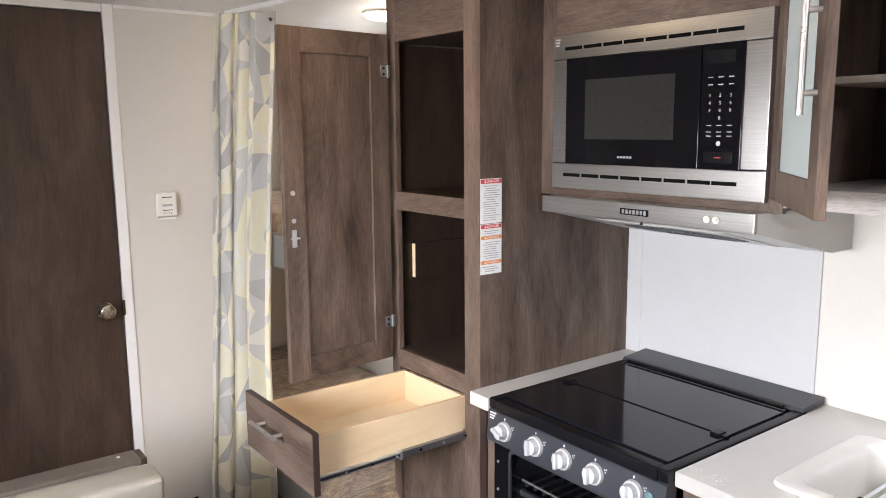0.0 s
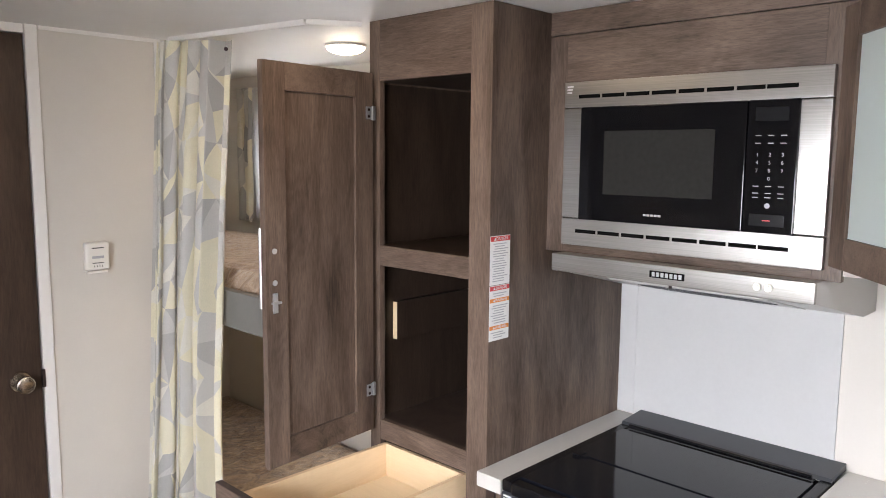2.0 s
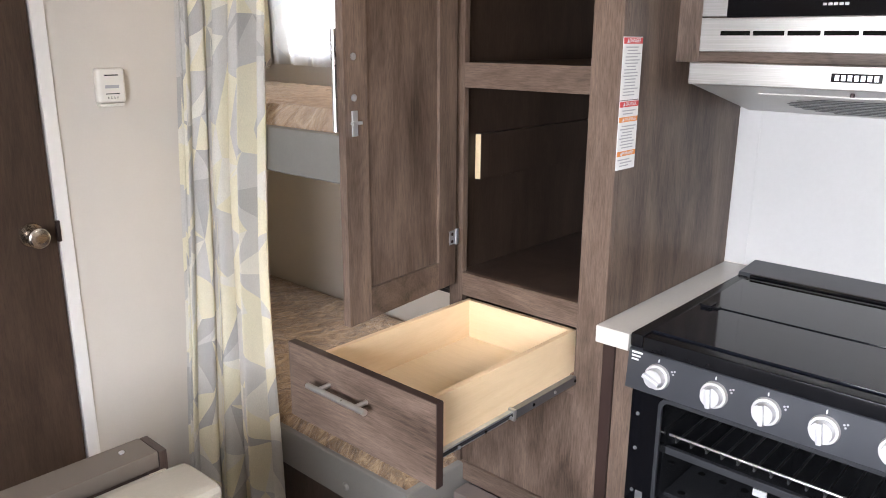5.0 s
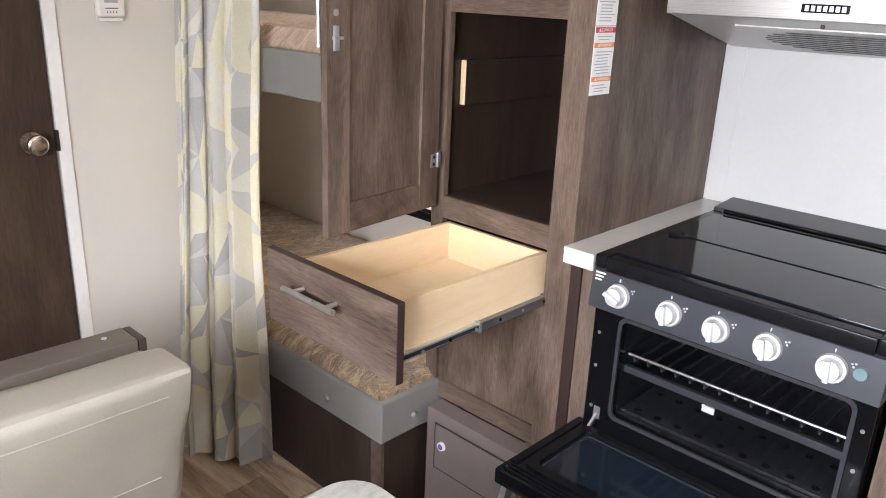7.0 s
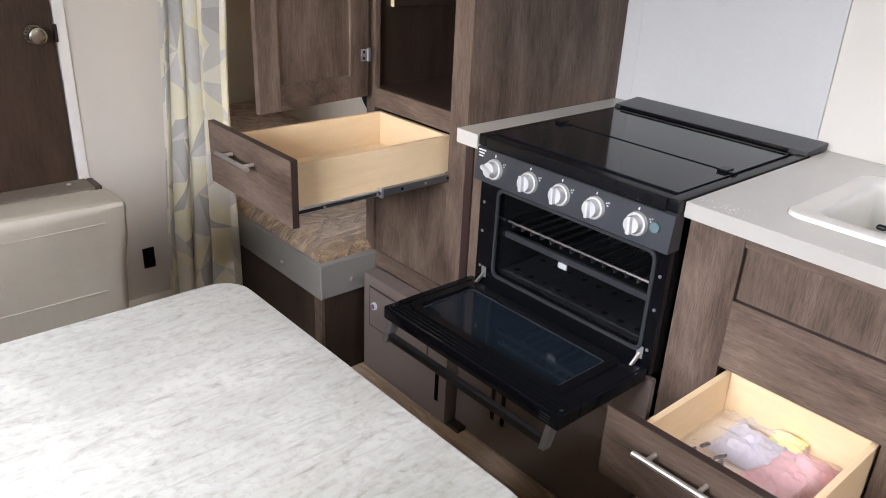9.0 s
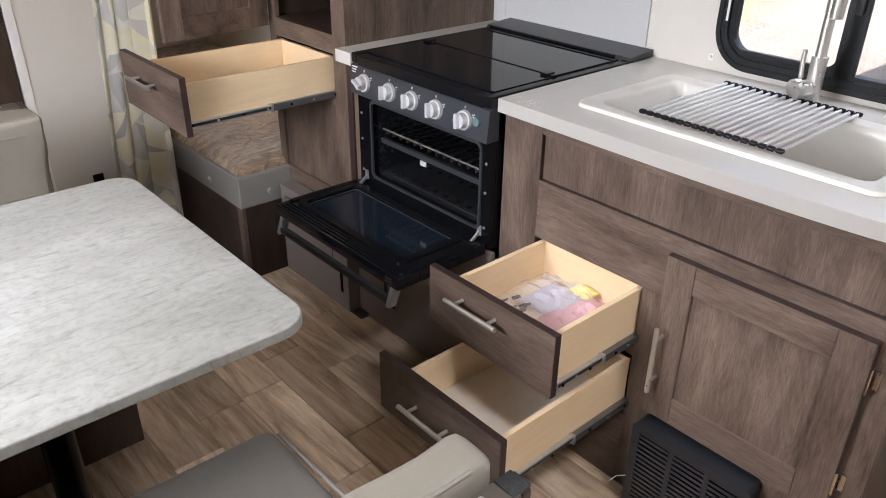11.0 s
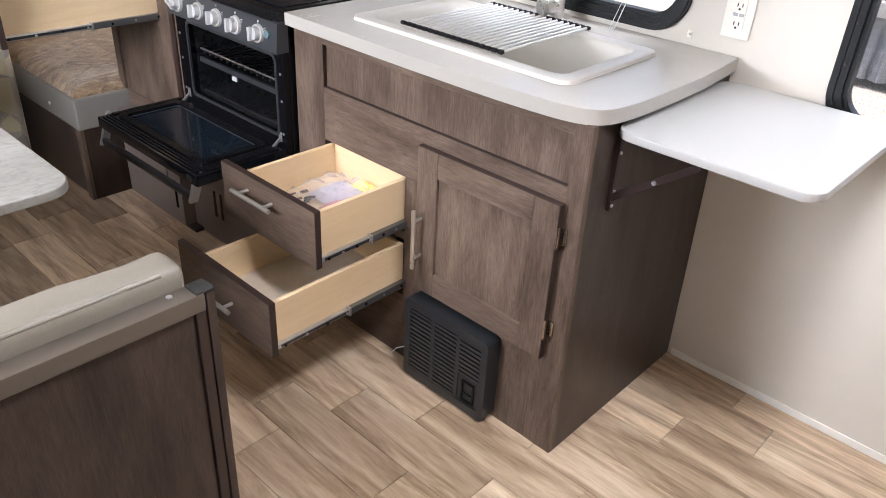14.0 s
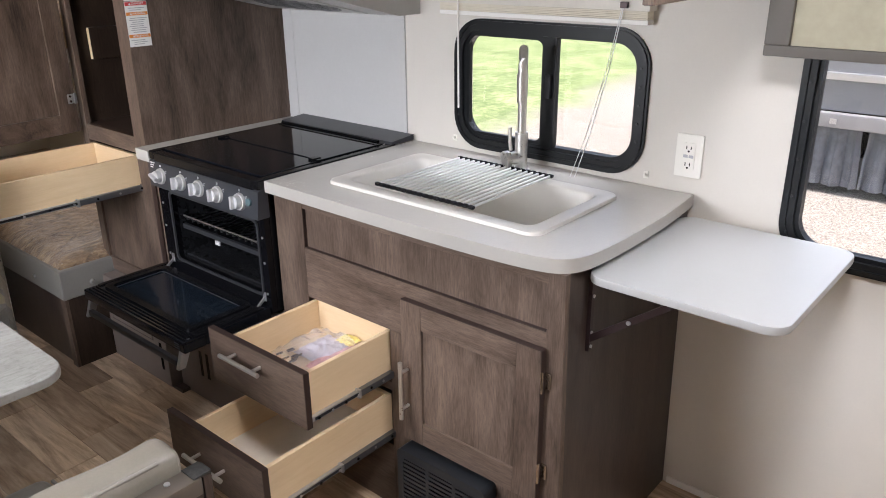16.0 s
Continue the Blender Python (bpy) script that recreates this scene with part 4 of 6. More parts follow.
for x in (1.58, 1.80):
    part("wire", rod(bmesh.new(), (x, OY0 + 0.005, RZ), (x, OY1 - 0.005, RZ), 0.0035, 10), chrome, orack)
part("rack_guide", boxes((SX + 0.03, SX + 0.042, OY0, OY1, RZ - 0.032, RZ - 0.016), w=0.002), charcoal, stove)
part("tag", box(SX + 0.026, SX + 0.030, 1.262, 1.288, 0.640, 0.654, 0), print_grey, stove, "small white paper tag")
# knob panel, leaning back
kp = [(1.330, 0.803), (1.338, 0.885), (1.372, 0.897), (1.372, 0.803)]
panel = part("control_panel", plate_bm(kp, SY0 - 0.004, SY1 + 0.006, lambda u, v, d: (u, d, v)), graphite, stove, "graphite control panel with five knobs")
KN = Vector((-1, 0, 0.10)).normalized()
for y in (1.483, 1.366, 1.268, 1.169, 1.058):
    c = Vector((1.334, y, 0.843))
    ringm = rod(bmesh.new(), c, c + KN * 0.008, 0.0265, 30, 0.025)
    kb = part("knob", ringm, ring_grey, panel, "silver grey plastic knob")
    g = rod(bmesh.new(), c + KN * 0.008, c + KN * 0.024, 0.0205, 26, 0.0185)
    part("knob_cap", g, knob_grey, panel)
    gp = box(-0.005, 0.005, -0.019, 0.019, 0, 0.013, 0.003)
    gm = Matrix.Translation(c + KN * 0.023) @ KN.to_track_quat("Z", "Y").to_matrix().to_4x4() @ pose(0, 0, 0, 0, 0, 8 + 60 * (y > 1.45))
    part("knob_grip", gp, knob_grey, panel, m=gm)
    mk = c + KN * 0.001 + Vector((0, -0.030, 0.020))
    dots = bmesh.new()
    for a, b in ((0, 0), (0.0055, 0.002), (0.0025, -0.005)):
        rod(dots, mk + Vector((0, -a, b)), mk + KN * 0.0012 + Vector((0, -a, b)), 0.0020, 10)
    part("printed_mark", dots, print_grey, panel)
    part("pointer", box(1.333, 1.3365, y - 0.0008, y + 0.0008, 0.874, 0.880, 0), print_white, panel)
for k in range(3):
    part("emblem_bar", box(1.3345, 1.3385, 1.520 + 0.004 * k, 1.543, 0.8795 - 0.0075 * k, 0.8825 - 0.0075 * k, 0), print_white, panel)
ig = rod(bmesh.new(), (1.334, 1.012, 0.850), (1.327, 1.012, 0.851), 0.011, 22)
part("igniter_button", ig, plain("button_teal", (0.10, 0.16, 0.17), 0.25), panel, "dark teal igniter button")
# cooktop
ZT = 0.915
part("cooktop_rim", boxes((1.338, 1.905, SY1 - 0.022, SY1 + 0.006, 0.890, ZT + 0.004), (1.338, 1.905, SY0 - 0.006, SY0 + 0.022, 0.890, ZT + 0.004), (1.338, 1.372, SY0 + 0.022, SY1 - 0.022, 0.886, ZT + 0.002), w=0.005), black_satin, stove, "black steel cooktop rim")
part("glass_cover", box(1.376, 1.592, SY0 + 0.023, SY1 - 0.023, ZT - 0.003, ZT + 0.006, 0.002), black_glass, stove, "folded black glass cooktop cover")
part("glass_cover", box(1.596, 1.842, SY0 + 0.023, SY1 - 0.023, ZT - 0.002, ZT + 0.008, 0.002), black_glass, stove)
part("cooktop_pan", box(1.36, 1.90, SY0 + 0.013, SY1 - 0.013, 0.875, ZT - 0.006, 0.001), black_satin, stove)
for y in (SY0 + 0.045, SY1 - 0.045):
    part("cover_hinge", boxes((1.578, 1.610, y - 0.012, y + 0.012, ZT + 0.006, ZT + 0.013), (1.585, 1.603, y - 0.026, y - 0.010, ZT + 0.005, ZT + 0.010), w=0.002), black_satin, stove)
rail = bmesh.new()
rod(rail, (1.862, SY0 + 0.035, ZT + 0.012), (1.862, SY1 - 0.035, ZT + 0.012), 0.006, 12)
part("hinge_rail", rail, black_gloss, stove)
part("rear_grip", box(1.848, 1.880, SY0 + 0.03, SY1 - 0.03, ZT - 0.004, ZT + 0.004, 0.002), black_satin, stove)
part("rear_vent", plate_bm([(1.882, ZT + 0.002), (1.888, ZT + 0.012), (1.994, ZT + 0.020), (1.994, ZT + 0.002)], SY0 - 0.004, SY1 + 0.004, lambda u, v, d: (u, d, v)), graphite, stove, "sloped graphite rear vent plate")
# open oven door
DZ = 0.520
od = part("oven_door", boxes((1.052, 1.122, 0.982, 1.555, DZ - 0.034, DZ), (1.302, 1.350, 0.982, 1.555, DZ - 0.034, DZ), (1.122, 1.302, 0.982, 1.052, DZ - 0.034, DZ), (1.122, 1.302, 1.502, 1.555, DZ - 0.034, DZ), w=0.004), black_glass, stove, "open black oven door with glass window")
part("door_glass", box(1.121, 1.303, 1.051, 1.503, DZ - 0.010, DZ - 0.003, 0.001), glass_dark, od, "dark oven glass")
part("outer_glass", box(1.118, 1.306, 1.048, 1.506, DZ - 0.040, DZ - 0.035, 0.001), black_glass, od)
part("glass_bead", ring_bm(round_rect(1.100, 1.322, 1.030, 1.524, 0.022, 5), round_rect(1.122, 1.302, 1.052, 1.502, 0.014, 5), DZ, DZ + 0.006, lambda u, v, d: (u, v, d)), black_satin, od)
for x in (1.062, 1.074, 1.086):
    part("door_ridge", box(x, x + 0.0035, 0.996, 1.541, DZ - 0.0005, DZ + 0.0035, 0.001), black_satin, od)
for y0, y1 in ((0.988, 1.022), (1.532, 1.550)):
    part("door_rim", box(1.096, 1.330, y0, y1, DZ - 0.0005, DZ + 0.004, 0.002), black_satin, od)
# Grey ring paints a thin highlight bead round the pane.
part("inner_pane_edge", ring_bm(round_rect(1.126, 1.298, 1.058, 1.496, 0.010, 4), round_rect(1.129, 1.295, 1.061, 1.493, 0.009, 4), DZ - 0.0028, DZ - 0.0012, lambda u, v, d: (u, v, d)), graphite, od, "thin grey line for the bead highlight")
hb = bmesh.new()
add_box(hb, 1.040, 1.056, 1.012, 1.522, DZ - 0.080, DZ - 0.060, 0.004)
part("handle", hb, graphite, od, "graphite oven handle with silver end caps")
for y0, y1 in ((0.998, 1.012), (1.522, 1.536)):
    part("handle_end", plate_bm([(1.036, DZ - 0.084), (1.058, DZ - 0.084), (1.080, DZ - 0.034), (1.054, DZ - 0.030)], y0, y1, lambda u, v, d: (u, d, v)), bright_metal, od)
for y in (1.010, 1.512):
    part("door_hinge", plate_bm([(1.316, DZ), (1.360, DZ + 0.034), (1.360, DZ + 0.024), (1.328, DZ)], y - 0.003, y + 0.003, lambda u, v, d: (u, d, v)), bright_metal, od, "zinc hinge arm")
    part("hinge_plate", box(1.350, 1.353, y - 0.008, y + 0.008, DZ + 0.012, DZ + 0.042, 0.001), bright_metal, od)
for y in (0.995, 1.540):
    for x in (1.075, 1.33):
        part("screw", rod(bmesh.new(), (x, y, DZ - 0.001), (x, y, DZ + 0.002), 0.004, 10), charcoal, od)
for k in range(3):
    part("door_vent", box(1.0505, 1.053, 1.004, 1.030, DZ - 0.012 - 0.007 * k, DZ - 0.009 - 0.007 * k, 0), charcoal, od)
for z in (0.56, 0.66, 0.74):
    for y in (0.993, 1.528):
        part("screw", rod(bmesh.new(), (SX - 0.002, y, z), (SX + 0.001, y, z), 0.004, 10), bright_metal, stove)

# panel below the stove
under = thing("furnace_panel", (1.38, 1.26, 0), "dark brown panel below the stove with vent slots", "panel")
part("panel", box(1.362, 1.378, 0.972, 1.598, 0.0, 0.3445, 0.002), hatch_brown, under)
part("upper_panel", box(1.3622, 1.378, 0.972, 1.5445, 0.345, 0.485, 0.002), hatch_brown, under)
for y in (1.44, 1.40):
    part("slot", box(1.3605, 1.3625, y, y + 0.014, 0.10, 0.20, 0), black_satin, under)

# ---------------------------------------------------------------- base cabinet
CX, CY0, CY1, CZ = 1.387, -0.028, 0.968, 0.881
CYT = -0.010  # the end panel leans in towards its top
base = thing("sink_base_cabinet", (1.69, 0.47, 0), "dark wood-grain sink cabinet with pulled out drawers", "cabinet")
part("side_panel", plate_bm([(CY0, 0.0), (CY0 + 0.016, 0.0), (CYT + 0.016, CZ), (CYT, CZ)], CX + 0.018, XR - 0.002, lambda u, v, d: (d, u, v)), wood_shaded, base, "side panel with shade put into its wood colour")
part("side_panel", box(CX + 0.018, XR - 0.30, CY1 - 0.016, CY1, 0.0, CZ, 0.001), wood_v, base)
part("floor_panel", box(CX + 0.018, XR - 0.002, CY0 + 0.016, CY1 - 0.016, 0.05, 0.064, 0.001), wood_x, base)
part("back_panel", box(XR - 0.016, XR - 0.002, CY0 + 0.016, CY1 - 0.016, 0.07, 0.70, 0.001), wood_v, base)
part("stile", plate_bm([(CY0, 0.0), (0.032, 0.0), (0.032, CZ), (CYT, CZ)], CX, CX + 0.018, lambda u, v, d: (d, u, v)), wood_v, base)
part("stile", box(CX, CX + 0.018, 0.846, CY1, 0.0, CZ), wood_v, base)
part("stile", box(CX, CX + 0.018, 0.432, 0.518, 0.0, 0.582), wood_v, base)
part("rail", box(CX + 0.0005, CX + 0.018, 0.032, 0.846, 0.852, CZ), wood_h, base)
part("rail", box(CX + 0.0005, CX + 0.018, 0.032, 0.846, 0.582, 0.735), wood_h, base)
part("rail", box(CX + 0.0005, CX + 0.018, 0.502, 0.846, 0.395, 0.420), wood_h, base)
part("rail", box(CX + 0.0005, CX + 0.018, 0.502, 0.846, 0.0, 0.215), wood_h, base)
part("rail", box(CX + 0.0005, CX + 0.018, 0.032, 0.432, 0.0, 0.300), wood_v, base)
part("false_drawer_panel", box(CX + 0.012, CX + 0.0175, 0.032, 0.846, 0.735, 0.852), wood_v, base)
# Dark strips draw the shadow line along the recess's bottom and one side.
part("edge_band", boxes((CX + 0.001, CX + 0.0118, 0.032, 0.846, 0.7352, 0.7366), (CX + 0.001, CX + 0.0118, 0.8446, 0.8458, 0.7368, 0.8516), w=0), edge_dark, base, "dark edge banding, painted shadow line in recesses")
part("divider", box(CX + 0.018, XR - 0.05, 0.46, 0.474, 0.064, 0.60, 0.001), wood_v, base)
part("filler_stile", box(PX + 0.004, PX + 0.02, 1.546, 1.604, 0.345, CZ), wood_v, base)
part("scribe_strip", box(PX - 0.002, PX + 0.02, 1.604, 1.632, 0.345, CZ), edge_dark, base)
bd_m = Matrix(((0, 0, -1, CX - 0.001), (1, 0, 0, 0.030), (0, 1, 0, 0.284), (0, 0, 0, 1)))
bd = shaker(base, "door", bd_m, 0.427, 0.412, 0.019, 0.068, "closed framed cabinet door")
part("edge_band", boxes((-0.0012, 0, 0, 0.412, 0.001, 0.018), (0, 0.427, 0.412, 0.4132, 0.001, 0.018), w=0), edge_dark, bd, m=bd_m)
bar_handle(bd, (CX - 0.02, 0.437, 0.362), (CX - 0.02, 0.437, 0.532), (-0.028, 0, 0))
for z in (0.618, 0.372):
    part("hinge", boxes((CX - 0.021, CX - 0.016, 0.0235, 0.0295, z - 0.028, z + 0.028), (CX - 0.006, CX - 0.0005, 0.012, 0.029, z - 0.020, z + 0.020), w=0.002), knob_nickel, bd, "nickel hinge")
drawer(base, 1.082, 1.412, 0.508, 0.896, 0.432, 0.587, 0.524, 0.832, 0.452, 0.574, "open maple drawer with dark front, holding plastic bags", 0.648, 0.810, 0.545, drawer_birch)
drawer(base, 0.940, 1.392, 0.508, 0.912, 0.238, 0.394, 0.524, 0.832, 0.262, 0.380, "open empty maple drawer with dark wood-grain front", 0.640, 0.805, 0.318, drawer_floor)

# heater grille in the cabinet foot
heater = thing("heater_grille", (1.36, 0.31, 0), "black louvred heater grille in the cabinet foot", "heater")
hm = Matrix(((0, 0, -1, 1.386), (1, 0, 0, 0.158), (0, 1, 0, 0.010), (0, 0, 0, 1)))
part("housing", ring_bm(round_rect(0, 0.296, 0, 0.258, 0.014, 4), round_rect(0.020, 0.276, 0.026, 0.232, 0.006, 4), 0.0, 0.051, lambda u, v, d: (u, v, d)), grille_black, heater, m=hm)
part("backing", box(0.016, 0.280, 0.018, 0.240, 0, 0.006, 0), print_dark, heater, m=hm)
for u in (0.093, 0.184):
    part("divider", box(u, u + 0.013, 0.020, 0.238, 0.006, 0.050, 0.002), grille_black, heater, m=hm)
for c0, c1, v0 in ((0.020, 0.093, 0.115), (0.106, 0.184, 0.026), (0.197, 0.276, 0.026)):
    v = v0
    while v < 0.230:
        part("louvre", plate_bm([(v, 0.050), (v + 0.0085, 0.050), (v + 0.0075, 0.046), (v + 0.002, 0.030), (v, 0.030)], c0 - 0.001, c1 + 0.001, lambda a, b, d: (d, a, b)), grille_black, heater, m=hm, smooth=False)
        v += 0.0138
part("cover_plate", box(0.020, 0.093, 0.022, 0.112, 0.02, 0.047, 0.001), grille_black, heater, m=hm)
part("vent_window", boxes((0.034, 0.078, 0.034, 0.040, 0.047, 0.052), (0.034, 0.078, 0.096, 0.102, 0.047, 0.052), (0.034, 0.040, 0.04, 0.096, 0.047, 0.052), (0.072, 0.078, 0.04, 0.096, 0.047, 0.052), (0.04, 0.072, 0.058, 0.063, 0.047, 0.051), w=0.001), black_gloss, heater, m=hm)
part("wire_tie", pipe([(1.334, 0.452, 0.098), (1.322, 0.470, 0.090), (1.315, 0.482, 0.070)], 0.0012, 6), print_white, heater, "thin white wire tie")

# ---------------------------------------------------------------- countertop, sink, faucet


def spline(pts, n=6):
    out = []
    for i in range(len(pts) - 1):
        p0, p1, p2, p3 = (Vector(pts[max(0, min(len(pts) - 1, i + k))]) for k in (-1, 0, 1, 2))
        for s in range(n):
            t = s / n
            v = 0.5 * ((2 * p1) + (p2 - p0) * t + (2 * p0 - 5 * p1 + 4 * p2 - p3) * t * t + (3 * p1 - p0 - 3 * p2 + p3) * t ** 3)
            out.append((v.x, v.y))
    return out + [tuple(pts[-1])]


SK = (1.457, 1.854, 0.114, 0.821)
front = spline([(1.360, 0.970), (1.356, 0.68), (1.354, 0.40), (1.358, 0.18), (1.372, 0.05), (1.402, -0.008), (1.467, -0.032), (1.60, -0.040), (1.80, -0.038), (1.997, -0.022)], 5)


def counter(edge):
    """The bowed worktop: its upright outer edge alone, or the rest."""
    bm = bmesh.new()
    outer = front + [(1.997, 0.970)]
    hole = round_rect(SK[0] + 0.02, SK[1] - 0.02, SK[2] + 0.02, SK[3] - 0.02, 0.03, 4)
    for z in (0.915, 0.882):
        ov = [bm.verts.new((x, y, z)) for x, y in outer]
        hv = [bm.verts.new((x, y, z)) for x, y in hole]
        eds = [bm.edges.new((a, b)) for loop in (ov, hv) for a, b in zip(loop, loop[1:] + loop[:1])]
        bmesh.ops.triangle_fill(bm, use_beauty=True, edges=eds)
        if z == 0.915:
            top_o, top_h = ov, hv
    for a, b in ((top_o, ov), (top_h, hv)):
        for k in range(len(a)):
            bm.faces.new((a[k], a[(k + 1) % len(a)], b[(k + 1) % len(a)], b[k]))
    bmesh.ops.recalc_face_normals(bm, faces=bm.faces[:])
    rims = [e for e in bm.edges if e.calc_face_angle(0) > 1.2 and abs(e.verts[0].co.z - 0.915) < 1e-4 and abs(e.verts[1].co.z - 0.915) < 1e-4]
    bmesh.ops.bevel(bm, geom=rims, offset=0.003, segments=2, affect="EDGES", clamp_overlap=True)
    bm.normal_update()
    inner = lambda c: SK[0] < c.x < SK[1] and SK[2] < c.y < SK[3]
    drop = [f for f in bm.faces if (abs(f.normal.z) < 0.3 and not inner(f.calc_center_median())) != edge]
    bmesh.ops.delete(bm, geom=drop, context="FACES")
    return bm


worktop = thing("countertop", (1.68, 0.47, 0.882), "warm white laminate countertop with bowed front", "countertop")
part("top", counter(False), counter_white, worktop)
part("edge_band", counter(True), edge_laminate_shaded, worktop, "laminate edge with shade put into its colour")
solid("countertop", box(1.336, XR - 0.003, 1.553, PY0 - 0.002, 0.877, 0.915, 0.003), counter_white, "narrow white laminate counter strip beside stove", "countertop")

sink = thing("kitchen_sink", (1.67, 0.47, 0.75), "white composite drop-in kitchen sink", "sink")
bm = bmesh.new()
loops = []
for inset, z, r in ((0.0, 0.916, 0.035), (0.002, 0.924, 0.034), (0.010, 0.927, 0.032), (0.040, 0.924, 0.030), (0.048, 0.918, 0.030), (0.052, 0.90, 0.034), (0.064, 0.775, 0.045), (0.085, 0.757, 0.05), (0.16, 0.753, 0.02)):
    loops.append([bm.verts.new((x, y, z)) for x, y in round_rect(SK[0] + inset, SK[1] - inset * 0.85, SK[2] + inset, SK[3] - inset, r, 7)])
for a, b in zip(loops, loops[1:]):
    for k in range(len(a)):
        bm.faces.new((a[k], a[(k + 1) % len(a)], b[(k + 1) % len(a)], b[k]))
bm.faces.new(loops[-1])
bmesh.ops.recalc_face_normals(bm, faces=bm.faces[:])
for f in bm.faces:
    if f.normal.z < -0.5 and f.calc_center_median().z > 0.7:
        bmesh.ops.reverse_faces(bm, faces=bm.faces[:])
        break
part("basin", bm, sink_white, sink)
part("drain", rod(bmesh.new(), (1.67, 0.47, 0.752), (1.67, 0.47, 0.757), 0.04, 24), chrome, sink, "chrome drain")

rack = thing("dish_rack", (1.70, 0.51, 0.925), "roll-up steel bar dish rack lying across the sink", "dish rack")
n = 18
for k in range(n):
    y = 0.334 + k * (0.656 - 0.334) / (n - 1)
    b = rod(bmesh.new(), (1.502, y, 0.9325), (1.852, y, 0.9325), 0.0036, 10)
    part("bar", b, bar_steel, rack)
    for x0, x1 in ((1.496, 1.508), (1.850, 1.862)):
        part("end_cap", box(x0, x1, y - 0.0084, y + 0.0084, 0.9276, 0.9370, 0.0025, 1), black_satin, rack, "black rubber end cap")

fa = thing("kitchen_faucet", (1.897, 0.465, 0.915), "tall brushed nickel pull-down kitchen faucet", "faucet")
FX, FY = 1.900, 0.465
b = rod(bmesh.new(), (FX, FY, 0.915), (FX, FY, 0.922), 0.026, 24)
rod(b, (FX, FY, 0.922), (FX, FY, 1.030), 0.0185, 24)
part("body", b, chrome, fa)
SD = Vector((-0.84, -0.54, 0))
arc = [Vector((FX, FY, z)) for z in (1.03, 1.10, 1.20, 1.232)]
arc += [Vector((FX, FY, 1.232)) + SD * (0.034 - 0.034 * math.cos(radians(22.5 * k))) + Vector((0, 0, 0.034 * math.sin(radians(22.5 * k)))) for k in range(1, 9)]
tip = Vector((FX, FY, 0)) + SD * 0.068
part("spout", pipe(arc + [tip + Vector((0, 0, 1.20))], 0.0125, 16), chrome, fa)
part("spray_head", rod(bmesh.new(), tip + Vector((0, 0, 1.205)), tip + Vector((0, 0, 1.128)), 0.0155, 22, 0.0145), chrome, fa)
cy = rod(bmesh.new(), (FX, FY, 0.958), (FX - 0.035, FY + 0.018, 0.955), 0.019, 24)
rod(cy, (FX - 0.035, FY + 0.018, 0.955), (FX - 0.048, FY + 0.025, 0.954), 0.025, 28, 0.025)
part("valve", cy, chrome, fa)
part("lever", pipe([(FX - 0.012, FY + 0.028, 0.975), (FX - 0.014, FY + 0.031, 1.005), (FX - 0.012, FY + 0.032, 1.042)], 0.0055, 12), chrome, fa)

# fold-down counter flap
flap = thing("counter_flap", (1.73, -0.23, 0.66), "raised white laminate counter flap on folding bracket", "countertop")
part("top", slab(round_rect(1.447, 1.960, -0.438, -0.016, 0.045, 6), 0.849, 0.868, 0.004), flap_laminate, flap)
for x in (1.478, 1.860):
    part("bracket_plate", box(x, x + 0.014, -0.0245, -0.0150, 0.668, 0.849, 0.001), dark_metal, flap, "dark folding bracket")
    part("bracket_plate", box(x - 0.002, x + 0.018, -0.22, -0.0245, 0.842, 0.849, 0.001), dark_metal, flap)
    arm = part("bracket_arm", plate_bm([(-0.0225, 0.690), (-0.0225, 0.710), (-0.205, 0.845), (-0.205, 0.827)], x + 0.003, x + 0.011, lambda u, v, d: (d, u, v)), dark_metal, flap)
    part("rivet", rod(bmesh.new(), (x + 0.0035, -0.115, 0.769), (x - 0.001, -0.115, 0.769), 0.005, 12), bright_metal, arm)
    for z in (0.680, 0.715, 0.805):
        part("screw", rod(bmesh.new(), (x + 0.007, -0.0275, z), (x + 0.007, -0.0235, z), 0.004, 10), bright_metal, flap)

# backsplash panels with their seams, wall fittings
solid("backsplash", box(XR - 0.004, XR - 0.0005, 1.018, PY0 - 0.001, 0.916, 1.40, 0.0005), splash_white, "glossy white backsplash panel behind the stove", "backsplash", "structure")
solid("trim_backsplash", boxes((XR - 0.007, XR - 0.0002, 1.004, 1.020, 0.916, 1.46), (XR - 0.006, XR - 0.004, 1.575, 1.583, 0.916, 1.40), w=0.001), splash_white, "thin white seam trim of the backsplash", "trim", "structure")

outlet = thing("wall_outlet", (XR, -0.004, 1.02), "white double wall outlet with test buttons", "outlet")
part("plate", box(XR - 0.007, XR - 0.0005, -0.034, 0.039, 0.958, 1.072, 0.003), white_plastic, outlet)
part("insert", box(XR - 0.010, XR - 0.007, -0.0145, 0.0195, 0.980, 1.050, 0.001), white_plastic, outlet)
for z in (0.994, 1.038):
    for y in (-0.0035, 0.0085):
        part("slot", box(XR - 0.0105, XR - 0.0098, y - 0.0012, y + 0.0012, z - 0.005, z + 0.004, 0), print_dark, outlet)
    part("slot", rod(bmesh.new(), (XR - 0.0105, 0.0025, z - 0.010), (XR - 0.0098, 0.0025, z - 0.010), 0.0028, 10), print_dark, outlet)
part("test_button", boxes((XR - 0.0115, XR - 0.0098, -0.0115, 0.0005, 1.011, 1.0185), (XR - 0.0115, XR - 0.0098, 0.0035, 0.0155, 1.011, 1.0185), w=0.0005), print_grey, outlet)

